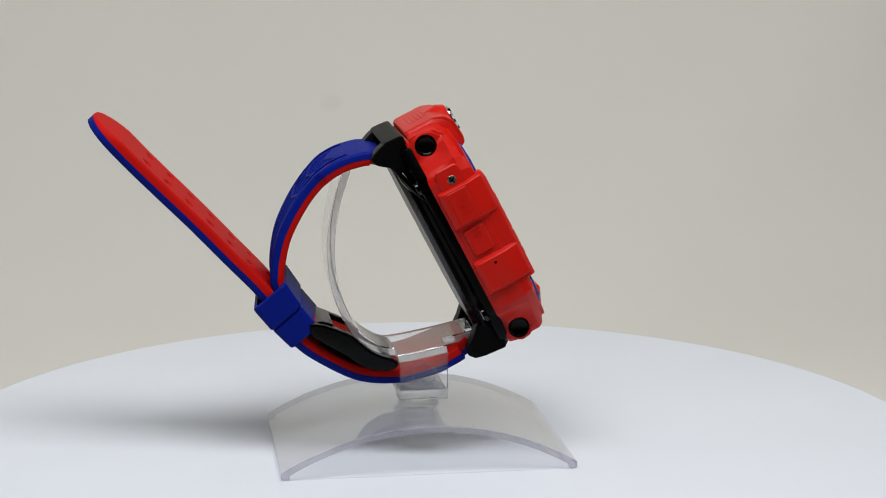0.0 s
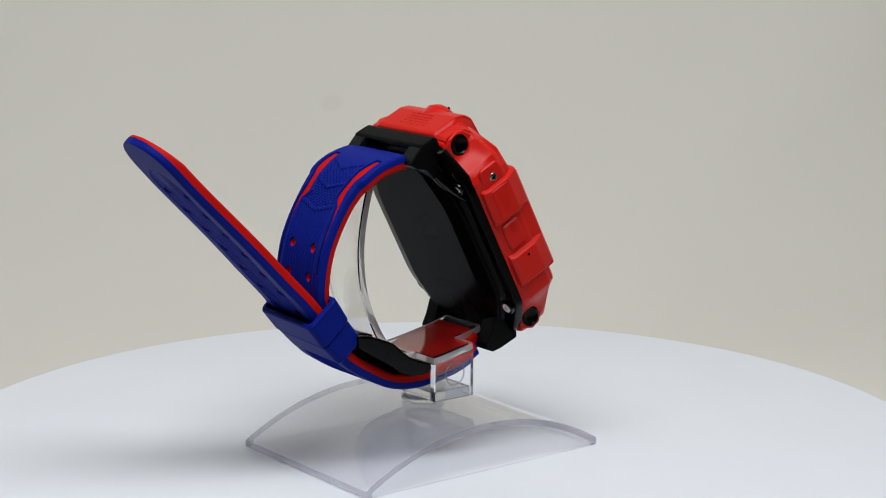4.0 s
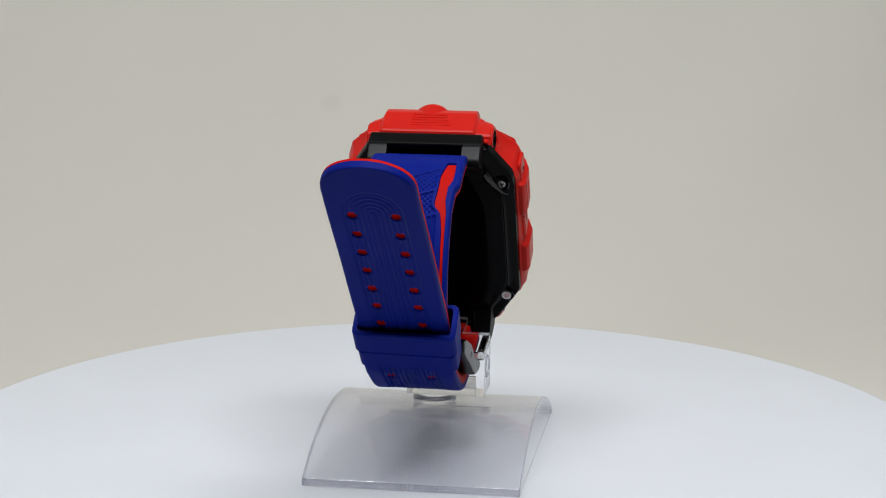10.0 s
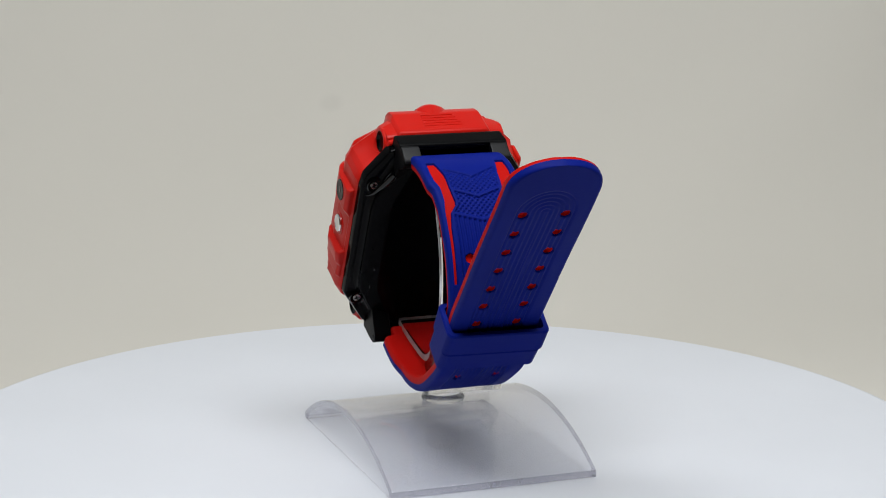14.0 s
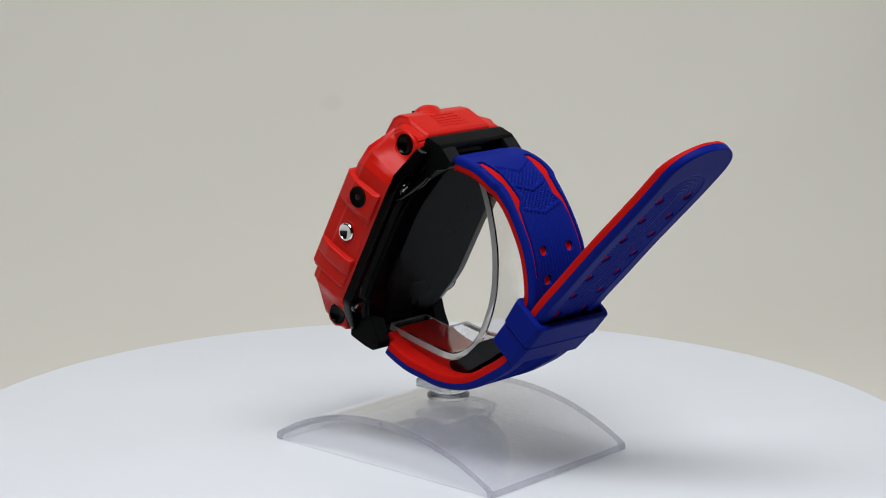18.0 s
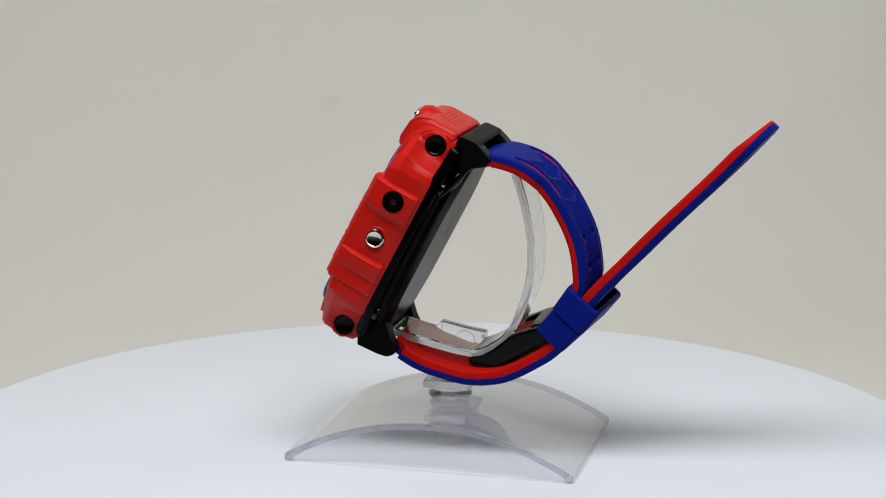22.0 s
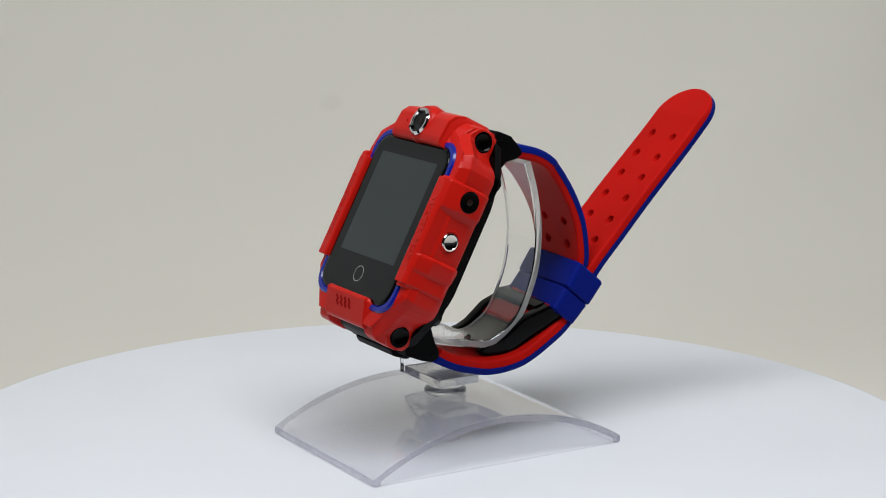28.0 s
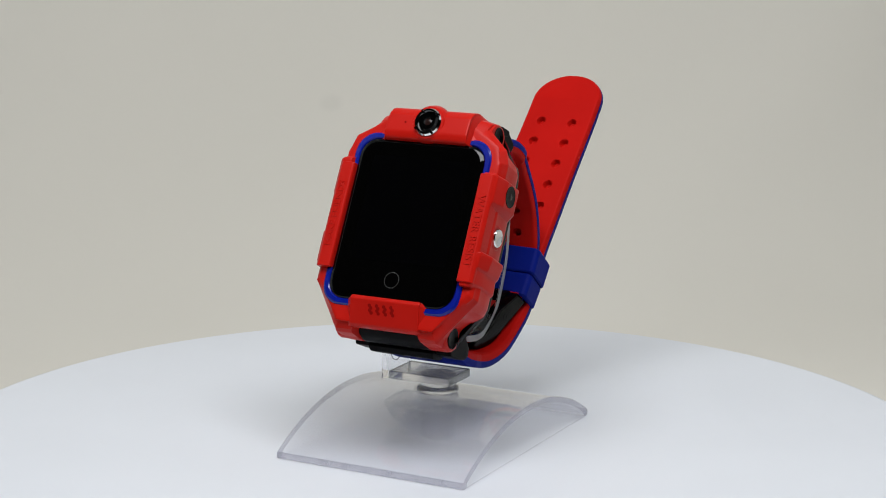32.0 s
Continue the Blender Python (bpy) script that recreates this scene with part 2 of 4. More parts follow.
def backdrop():
    bm = bmesh.new()
    xs = [-0.42 + 0.84 * i / 84 for i in range(85)]
    for back in (0, 1):
        grid = []
        for i, (y, z) in enumerate(fine):
            u, v = fine[max(0, i - 1)], fine[min(len(fine) - 1, i + 1)]
            ty, tz = v[0] - u[0], v[1] - u[1]
            L = math.hypot(ty, tz)
            run = 0.28 * math.acos(max(-1, min(1, (0.244 - z) / 0.28))) if y > 0.2 else 0
            grid.append([bm.verts.new((x, y + (back * 0.003 - fold(x, run)) * tz / L, z - (back * 0.003 - fold(x, run)) * ty / L)) for x in xs])
        for p, q in zip(grid, grid[1:]):
            for i in range(84):
                bm.faces.new((p[i], p[i + 1], q[i + 1], q[i]) if back else (q[i], q[i + 1], p[i + 1], p[i]))
        if back:
            for side in (0, 84):
                for (p, q), (r, t) in zip(zip(front, front[1:]), zip(grid, grid[1:])):
                    bm.faces.new((p[side], q[side], t[side], r[side]))
            for row in (0, -1):
                for i in range(84):
                    bm.faces.new((front[row][i], front[row][i + 1], grid[row][i + 1], grid[row][i]))
        front = grid
    bmesh.ops.recalc_face_normals(bm, faces=bm.faces)
    me = bpy.data.meshes.new("backdrop")
    bm.to_mesh(me)
    bm.free()
    me.polygons.foreach_set("use_smooth", [True] * len(me.polygons))
    me.set_sharp_from_angle(angle=radians(40))
    me.materials.append(PAPER)
    tagged(new("backdrop", me), "cream paper backdrop sheet with a soft crease sweeping up behind the turntable", "", kind="structure")


fine = [(a[0] + (b[0] - a[0]) * i / n, a[1] + (b[1] - a[1]) * i / n) for a, b in zip(sweep, sweep[1:]) for n in [max(1, round(math.dist(a, b) / 0.012))] for i in range(n)] + [sweep[-1]]
backdrop()
for nm, x in (("wall_left", -0.43), ("wall_right", 0.425)):
    # the front hem of the cloth leans forward towards the roof
    tb = bmesh.new()
    hem = [[tb.verts.new((x + d, y, z)) for y, z in ((-0.003, -0.04), (0.49, -0.04), (0.49, 0.62), (-0.181, 0.62))] for d in (0, 0.005)]
    tb.faces.new(hem[0])
    tb.faces.new(hem[1][::-1])
    for i in range(4):
        tb.faces.new((hem[0][i], hem[1][i], hem[1][(i + 1) % 4], hem[0][(i + 1) % 4]))
    bmesh.ops.recalc_face_normals(tb, faces=tb.faces)
    cloth = bpy.data.meshes.new(nm)
    tb.to_mesh(cloth)
    tb.free()
    cloth.materials.append(TENT)
    tagged(new(nm, cloth), "white cloth side wall of the photo tent", "", kind="structure")
sheet("ceiling", [(-0.16, 0.625), (0.49, 0.625)], -0.43, 0.43, TENT, -0.006, "white cloth roof of the photo tent")
# added disc, dark in the middle, to mirror as a soft spot in the screen
grommet = tagged(new("mirrored_spot"), "grey disc with dark middle, added on the tent wall for its reflection in the screen", "grommet")
grommet.matrix_world = Matrix.Translation((-0.425, 0.031, 0.272)) @ Matrix.Rotation(radians(90), 4, "Y")
gb = lathe([(0.0055, 0.0), (0.0055, 0.001), (0.007, 0.0014), (0.0095, 0.0013), (0.0105, 0.0006), (0.011, 0.0)], seg=40)
gb2 = lathe([(0, 0.0005), (0.0058, 0.0005), (0.0058, 0.0), (0, 0.0)], seg=40)
for nm, b, mat in (("rim", gb, SPOT_RIM), ("plug", gb2, SPOT_MIDDLE)):
    me = bpy.data.meshes.new(nm)
    b.to_mesh(me)
    b.free()
    me.materials.append(mat)
    piece = new(nm, me)
    piece.parent = grommet
# the dim room round the tent
sheet("floor", [(-1.5, -0.045), (1.5, -0.045)], -1.5, 1.5, ROOM, 0.01, "dark table top below the tent")
sheet("wall_front", [(-1.5, -0.045), (-1.5, 1.5)], -1.5, 1.5, ROOM, 0.02, "dim wall of the room behind the camera")
sheet("wall_back", [(1.5, -0.045), (1.5, 1.5)], -1.5, 1.5, ROOM, -0.02, "dim wall of the room")
for nm, x in (("wall_east", -1.52), ("wall_west", 1.5)):
    sheet(nm, [(-1.5, -0.045), (1.5, -0.045)], x, x + 0.02, ROOM, -1.545, "dim wall of the room")
sheet("room_ceiling", [(-1.5, 1.5), (1.5, 1.5)], -1.5, 1.5, ROOM, -0.02, "dim ceiling of the room")

# ---------------------------------------------------------------- turntable
turntable = thing("turntable", (0, 0, -36), "round white plastic display turntable with a smooth matt top", "turntable")

part("platter", lathe([(0, -16), (128, -16), (130, -14.5), (130.2, -3.9), (129.5, -2.1), (128.4, -1.0), (126.6, -0.5), (60, -0.5), (0, -0.5)], seg=180), PLATTER, turntable)
part("foot_ring", lathe([(0, -36), (92, -36), (93, -35), (93, -16.2), (0, -16.2)], seg=90), PLATTER, turntable)

# ---------------------------------------------------------------- clear stand
stand = thing("watch_stand", (-4.5, -1, -0.5), "clear acrylic watch display stand with an arched base and curved holder", "display stand")
def box(x0, x1, y0, y1, z0, z1, bevel=0.25):
    bm = bmesh.new()
    bmesh.ops.create_cube(bm, size=1.0)
    bmesh.ops.scale(bm, verts=bm.verts, vec=(x1 - x0, y1 - y0, z1 - z0))
    bmesh.ops.translate(bm, verts=bm.verts, vec=((x0 + x1) / 2, (y0 + y1) / 2, (z0 + z1) / 2))
    if bevel:
        bmesh.ops.bevel(bm, geom=bm.edges[:], offset=bevel, segments=2, profile=0.5, affect="EDGES")
    return bm


RAD = 68.0


def slab(outer, inner, y0, y1):
    """A bent plate between two profiles in (x, z)."""
    bm = bmesh.new()
    g = [[bm.verts.new((x, y, z)) for x, z in prof] for y in (y0, y1) for prof in (outer, inner)]
    n = len(outer)
    for i in range(n - 1):
        bm.faces.new((g[0][i], g[0][i + 1], g[2][i + 1], g[2][i]))
        bm.faces.new((g[1][i], g[3][i], g[3][i + 1], g[1][i + 1]))
        bm.faces.new((g[0][i], g[1][i], g[1][i + 1], g[0][i + 1]))
        bm.faces.new((g[2][i], g[2][i + 1], g[3][i + 1], g[3][i]))
    bm.faces.new((g[0][0], g[2][0], g[3][0], g[1][0]))
    bm.faces.new((g[0][-1], g[1][-1], g[3][-1], g[2][-1]))
    return bm


zc = 11.3 - RAD


def arc(r, low):
    """The arched profile of radius r, down to the height low on both sides, then straight down to the table."""
    a1 = math.acos((low - zc) / r)
    pts = [(-4.5 + r * math.sin(-a1 + 2 * a1 * i / 48), zc + r * math.cos(-a1 + 2 * a1 * i / 48)) for i in range(49)]
    return [(pts[0][0], -0.48)] + pts + [(pts[-1][0], -0.48)]


outer, inner = arc(RAD, 1.3), arc(RAD - 1.7, 0.6)


def rim_bevel(bm, offset=0.22):
    bmesh.ops.recalc_face_normals(bm, faces=bm.faces)
    bmesh.ops.bevel(bm, geom=[e for e in bm.edges if e.calc_face_angle(0) > 1.0], offset=offset, segments=3, profile=0.5, affect="EDGES")
    return bm


def two_tone(name, bm, parent, edge_test):
    """A clear part whose cut edges are denser than its faces."""
    ob = part(name, bm, ACRYLIC_TOP, parent)
    ob.data.materials.append(ACRYLIC_EDGE)
    for p in ob.data.polygons:
        if edge_test(p.normal, p.center):
            p.material_index = 1
    return ob


base = two_tone("arched_base", rim_bevel(slab(outer, inner, -26.6, 24.5), 0.45), stand, lambda n, at: abs(n.y) > 0.3 or n.x * at.x > 0.025)
for y in (-26.5, 24.1):
    part("bottom_rim", box(-39.4, 30.4, y, y + 0.3, -0.48, -0.24, 0.08), ACRYLIC, stand)
post = Matrix.Translation((-4.1, -1.0, 0))
part("post", lathe([(0, -0.45), (3.8, -0.45), (4.3, 0.1), (4.3, 9.5), (0, 9.5)], post), ACRYLIC, stand)
part("collar", lathe([(0, 11.3), (4.6, 11.3), (5.3, 11.9), (5.3, 12.6), (4.3, 13.4), (4.3, 14.45), (0, 14.45)], post), CAST_SOFT, stand)


part("bottom_plate", box(-10.2, 1.4, -12.05, 5.0, 14.5, 16.6), CAST_SOFT, stand)
side = bmesh.new()
pf = [(-10.2, 14.5), (1.4, 14.5), (1.4, 25.8), (-10.2, 23.9)]
join(side, slab([pf[0], pf[3]], [pf[1], pf[2]], -14.0, -12.1))
part("side_plate", side, CAST, stand)
part("gate_mark", lathe([(2.7, 0), (2.9, 0), (2.9, 0.25), (2.7, 0.25), (2.7, 0)], Matrix.Translation((-4.4, -14.0, 20.8)) @ Matrix.Rotation(radians(90), 4, "X"), seg=32), ACRYLIC_EDGE, stand)


# specks of dust on the arched base
for x, y, r in ((-30.5, 24.2, 0.16), (26.0, 22.0, 0.14), (6.0, -24.5, 0.15)):
    z = zc + math.sqrt(RAD * RAD - (x + 4.5) ** 2)
    part("dust_speck", lathe([(0, -0.05), (r, 0), (r * 0.7, 0.1), (0, 0.14)], Matrix.Translation((x, y, z)), 8), DARK, base, "dark speck of dust")


def curve(points, step):
    """Points of a smooth curve through the given ones, evenly spaced."""
    P = np.array(points, float)
    P = np.vstack([2 * P[0] - P[1], P, 2 * P[-1] - P[-2]])
    out = []
    for i in range(1, len(P) - 2):
        p0, p1, p2, p3 = P[i - 1:i + 3]
        for u in np.linspace(0, 1, 24, endpoint=False):
            out.append(0.5 * ((2 * p1) + (p2 - p0) * u + (2 * p0 - 5 * p1 + 4 * p2 - p3) * u * u + (3 * p1 - p0 - 3 * p2 + p3) * u ** 3))
    out.append(P[-2])
    out = np.array(out)
    s = np.concatenate([[0], np.cumsum(np.hypot(*np.diff(out, axis=0).T))])
    n = max(2, int(s[-1] / step) + 1)
    q = np.linspace(0, s[-1], n)
    return q, np.stack([np.interp(q, s, out[:, 0]), np.interp(q, s, out[:, 1])], 1)


_, hold = curve([(9.2, 27.8), (5.0, 26.7), (-1.8, 25.2), (-9.0, 23.9), (-13.1, 23.9), (-17.0, 25.7), (-20.8, 28.9), (-24.0, 35.0), (-26.2, 42.1), (-26.85, 49.8), (-26.4, 56.0), (-24.9, 63.2), (-22.8, 69.7)], 1.0)
tan = np.gradient(hold, axis=0)
tan /= np.hypot(*tan.T)[:, None]
nrm = np.stack([tan[:, 1], -tan[:, 0]], 1)
bm = bmesh.new()
rows = []
wing = (1.4, -10.0)
DEEP = 2.0
CH = 0.25


def section(p, d, lo, hi):
    """A flat bar section with chamfered edges; p its inner middle, d the direction of its thickness."""
    return [(p[0] + d[0] * u, y, p[1] + d[1] * u) for u, y in (
        (0, lo + CH), (0, hi - CH), (CH, hi), (DEEP - CH, hi), (DEEP, hi - CH), (DEEP, lo + CH), (DEEP - CH, lo), (CH, lo))]


for i in range(len(hold)):
    yc = -0.6 + 2.2 * i / len(hold)
    inside = wing[1] < hold[i][0] < wing[0] and hold[i][1] < 30
    was = i > 0 and wing[1] < hold[i - 1][0] < wing[0] and hold[i - 1][1] < 30
    for wide in ((was, inside) if inside != was else (inside,)):
        rows.append([bm.verts.new(v) for v in section(hold[i], nrm[i], -14.0 if wide else yc - 6.7, yc + 6.7)])
for p, q in zip(rows, rows[1:]):
    for i in range(8):
        if (p[i].co - q[i].co).length + (p[(i + 1) % 8].co - q[(i + 1) % 8].co).length > 1e-5:
            bm.faces.new((p[i], p[(i + 1) % 8], q[(i + 1) % 8], q[i])).material_index = i in (2, 6)
bm.faces.new(rows[0]).material_index = 1
bm.faces.new(rows[-1][::-1]).material_index = 1
bmesh.ops.remove_doubles(bm, verts=bm.verts, dist=1e-4)
holder = part("curved_holder", bm, CAST, stand, "", 40)
holder.data.materials.append(ACRYLIC_SIDE)

# ---------------------------------------------------------------- smartwatch: case
watch = thing("smartwatch", (-4.5, 0, 17), "red and blue plastic kids smartwatch with dark square screen, strap buckled", "smartwatch")


def mirror_pts(pts):
    """Closes an outline given on one side of b by its mirror image in a."""
    return pts + [(-x, y) for x, y in reversed(pts)]


OCT = mirror_pts([(12.0, 28.2), (20.4, 20.8), (21.6, 17.4), (21.7, -16.6), (13.6, -27.8), (9.3, -27.8), (7.9, -24.6)][::-1])
POCKET = mirror_pts([(12.2, 28.2), (14.6, 28.0), (15.0, 27.2), (15.1, 23.2), (15.4, 22.3), (16.2, 21.4), (17.6, 20.5), (19.2, 19.7), (20.4, 18.8), (21.2, 17.2), (21.3, -16.8), (20.2, -18.4), (18.6, -19.4), (17.0, -20.3), (15.8, -21.3), (15.1, -22.4), (14.9, -23.4), (14.9, -26.8), (14.0, -27.9), (12.8, -28.2), (9.4, -28.2), (7.9, -24.6)][::-1])
POCKET_BACK = mirror_pts([(12.2, 27.8), (14.4, 27.6), (14.8, 26.8), (15.0, 23.2), (15.2, 22.3), (16.0, 21.4), (17.4, 20.5), (19.0, 19.7), (20.1, 18.7), (20.8, 17.0), (20.6, -17.0), (20.0, -18.4), (18.4, -19.4), (16.8, -20.3), (15.6, -21.3), (15.0, -22.4), (14.8, -23.4), (14.8, -26.6), (13.9, -27.5), (12.8, -27.8), (9.3, -27.8), (7.9, -24.6)][::-1])
OCT_FRONT = mirror_pts([(10.4, 24.5), (18.2, 19.8), (19.5, 15.5), (19.4, -15.0), (12.2, -24.2)][::-1])
FLANK = mirror_pts([(10.8, 25.8), (19.2, 20.2), (21.0, 17.0), (21.15, -16.4), (12.8, -25.6)][::-1])
HOLE = rounded_rect(17.0, 20.9, 5.2)
BASIN = rounded_rect(16.6, 20.5, 5.0)
angles = sorted({round(2 * math.pi * i / 120 - math.pi, 5) for i in range(120)} | {round(math.atan2(y, x), 5) for x, y in OCT + OCT_FRONT + POCKET})


def ring(pts, c):
    return [(x, y, c) for x, y in polar(pts, angles)]


def blend(p, q, k):
    """An outline between two others."""
    return [(x + (u - x) * k, y + (v - y) * k) for (x, y), (u, v) in zip(polar(p, angles), polar(q, angles))]


def soften(bm, offset, seg=2):
    """Rounds the hard edges of a closed body."""
    bmesh.ops.recalc_face_normals(bm, faces=bm.faces)
    bmesh.ops.bevel(bm, geom=[e for e in bm.edges if e.calc_face_angle(0) > 0.3], offset=offset, segments=seg, profile=0.5, affect="EDGES", clamp_overlap=True)
    return bm


def shrink(pts, k):
    return [(x * k, y * k) for x, y in pts]


def bored(bm, tools):
    """The closed body bm with the bodies in tools cut out of it."""
    obs = []
    for k, b in enumerate([bm] + tools):
        bmesh.ops.recalc_face_normals(b, faces=b.faces)
        me = bpy.data.meshes.new("blank")
        b.to_mesh(me)
        b.free()
        obs.append(new("blank", me))
    for ob in obs[1:]:
        mod = obs[0].modifiers.new("bore", "BOOLEAN")
        mod.operation, mod.object, mod.solver = "DIFFERENCE", ob, "EXACT"
    bpy.context.view_layer.update()
    me = bpy.data.meshes.new_from_object(obs[0].evaluated_get(bpy.context.evaluated_depsgraph_get()))
    out = bmesh.new()
    out.from_mesh(me)
    bpy.data.meshes.remove(me)
    for ob in obs:
        data = ob.data
        bpy.data.objects.remove(ob)
        bpy.data.meshes.remove(data)
    return out


def pin_bores():
    return [lathe([(0, 0), (2.6, 0), (2.6, 8), (0, 8)], along("+a" if s > 0 else "-a", (13.6 * s, b, c)), 40)
            for s in (1, -1) for b, c in ((25.2, 0.1), (-24.9, -0.3))]


CAM_AT = (0.6, 24.7, 9.2)
bezel = bmesh.new()
shell = [ring(shrink(POCKET_BACK, 0.90), -3.9), ring(blend(shrink(POCKET_BACK, 0.985), OCT, 0.05), -3.9), ring(blend(POCKET_BACK, OCT, 0.08), -3.5),
         *[ring(blend(POCKET, OCT, k), c) for k, c in ((0.22, -1.8), (0.38, 0.6), (0.5, 1.8), (0.62, 2.6), (0.76, 3.3), (0.92, 3.95))],
         ring(OCT, 4.3), ring(shrink(OCT, 0.995), 4.6), ring(shrink(OCT, 0.978), 5.4), ring(FLANK, 6.2), ring(shrink(OCT_FRONT, 1.055), 6.9), ring(shrink(OCT_FRONT, 1.025), 7.15),
         ring(HOLE, 7.2), ring(BASIN, 6.8), ring(BASIN, 5.0), ring(shrink(BASIN, 0.9), 5.0)]
body = loft(shell + shell[:1], (False, False))
bmesh.ops.remove_doubles(body, verts=body.verts, dist=1e-4)
join(bezel, bored(body, pin_bores()))
# ears that carry the pivot pins
EAR_TOP = [(28.4, 0.6), (27.9, 2.4), (26.4, 3.9), (22.0, 6.0), (17.0, 6.6), (16.0, 1.0), (17.2, -3.7), (24.0, -3.6), (26.6, -3.3), (27.9, -1.9)]
EAR_LOW = [(-20.5, 6.6), (-16.0, 6.8), (-15.0, 1.0), (-15.5, -3.7), (-24.8, -3.8), (-27.0, -2.8), (-28.3, -0.8), (-28.0, 1.5), (-25.6, 3.9)]
for s in (1, -1):
    join(bezel, bored(prism(EAR_TOP, 9.0 * s, 15.3 * s, "bc", 0.5, 3), pin_bores()))
    join(bezel, bored(prism(EAR_LOW, 9.2 * s, 15.0 * s, "bc", 0.5, 3), pin_bores()))
# top block behind the camera bump, with stepped shoulders
BLOCK = [(20.0, 7.4), (20.3, 9.0), (22.0, 9.5), (26.6, 9.0), (28.4, 7.6), (29.4, 5.0), (29.5, -2.2), (28.9, -3.0), (24.0, -3.2), (20.5, 4.0)]
SLOPE = [(19.6, 6.3), (19.8, 6.7), (21.6, 6.7), (25.8, 5.0), (27.4, 3.6), (28.2, 1.6), (28.4, -2.0), (28.0, -2.8), (24.0, -3.1), (20.2, 3.2)]
join(bezel, prism(BLOCK, -10.8, 11.6, "bc", 0.5, 2))
HALF = [(b + (u - b) * 0.72, c + (w - c) * 0.6) for (b, c), (u, w) in zip(BLOCK, SLOPE)]
for s, end in ((1, 11.3), (-1, 10.5)):
    join(bezel, prism(BLOCK, end * s, (end + 0.9) * s, "bc", 0.3, 2, HALF))
    join(bezel, bored(prism(HALF, (end + 0.5) * s, 14.7 * s, "bc", 0.5, 2, SLOPE), pin_bores()))
join(bezel, lathe([(0, -7), (4.6, -7), (5.1, -1.7), (4.7, -0.9), (4.5, -0.4), (4.1, 0.2), (3.4, 0.2), (3.4, -0.5), (0, -0.5)], along("+c", CAM_AT), 48))
# fine ridges on the top of the block
for i in range(5):
    c = -0.6 + 1.05 * i
    join(bezel, prism([(29.2, c), (29.57, c + 0.2), (29.57, c + 0.5), (29.2, c + 0.7)], -4.9 + 0.35 * i, 4.9 - 0.1 * i, "bc", 0.0))
# bottom block with the loudspeaker slots
CHIN = [(-19.2, 6.8), (-19.3, 8.8), (-20.2, 9.2), (-26.0, 6.9), (-26.5, 6.2), (-26.4, 4.4), (-23.0, 1.5), (-20.0, 5.0)]
join(bezel, prism(CHIN, -9.3, 9.4, "bc", 0.35, 2))
for s in (1, -1):
    join(bezel, prism(CHIN, 9.0 * s, 10.9 * s, "bc", 0.2, 1, [(b - 0.5, c - 1.9) for b, c in CHIN]))
# the long bars beside the screen and the ribs on the flanks
BAR = [(16.8, 6.6), (17.1, 8.7), (17.5, 9.0), (20.4, 8.9), (21.2, 8.1), (21.4, 4.5), (21.0, -3.2), (18.0, -3.2)]
BAR_BODY = [(17.3, 6.0), (17.8, 8.4), (19.8, 8.3), (20.7, 7.6), (21.0, 4.2), (20.9, -2.2), (20.6, -3.0), (18.0, -3.0)]
PAD = [(17.5, 6.6), (18.2, 8.75), (20.4, 8.7), (21.5, 7.9), (22.7, 4.2), (22.6, -2.2), (22.0, -3.4), (18.0, -3.4)]
for s in (1, -1):
    m = [(x * s, z) for x, z in BAR]
    join(bezel, prism(m, -13.2, 13.4, "ac", 0.35, 2))
    # pads that swell out of the bars: place along the flank, and how far out
    for run in ((((13.9, 0), (13.2, 1), (7.0, 1), (4.6, 0)), ((-4.9, 0), (-5.5, 1.12), (-6.6, 1.15), (-9.2, 0.85), (-9.8, 0.5), (-13.0, 0.62), (-14.1, 0)))
                if s > 0 else (((14.9, 0), (14.3, 1), (5.6, 1), (4.2, 0)), ((-3.5, 0), (-4.5, 1.08), (-12.0, 1), (-13.1, 0)))):
        join(bezel, soften(loft([[((x + (u - x) * k) * s, b, z + (w - z) * k) for (x, z), (u, w) in zip(BAR_BODY, PAD)] for b, k in run]), 0.3))
# ledge round the push button
join(bezel, lathe([(0, -2), (3.1, -2), (3.1, 0.25), (2.8, 0.5), (2.45, 0.5), (2.35, -0.2), (0, -0.2)], along("+a", (21.1, -0.1, 1.7)), 40))
bezel_ob = case_part("bezel", bezel, RED, watch, "bright red moulded plastic bezel with ribbed flanks")


# screw plate, record key and card cover on the other flank
def flank_plate(pts, lo, hi, s=-1, bevel=0.15):
    return prism(pts, lo * s, hi * s, "bc", bevel, 1)


case_part("screw_plate", flank_plate([(19.6, -0.9), (19.6, 3.3), (19.3, 4.0), (18.6, 4.3), (14.4, 4.3), (14.4, -1.9), (18.6, -1.9), (19.3, -1.6)], 20.6, 21.62, -1, 0.3), RED, bezel_ob)
case_part("card_cover", flank_plate([(13.9, -1.5), (13.9, 3.5), (6.3, 3.5), (5.8, 3.1), (5.8, -1.1), (6.3, -1.5)], 22.0, 22.78, -1, 0.12), RED, bezel_ob)
key = case_part("record_key", flank_plate([(4.0, -1.9), (4.0, 2.8), (3.5, 3.3), (-2.3, 3.3), (-2.8, 2.8), (-2.8, -1.4), (-2.3, -1.9)], 21.0, 21.9, -1, 0.3), RED, bezel_ob)
icon = bmesh.new()
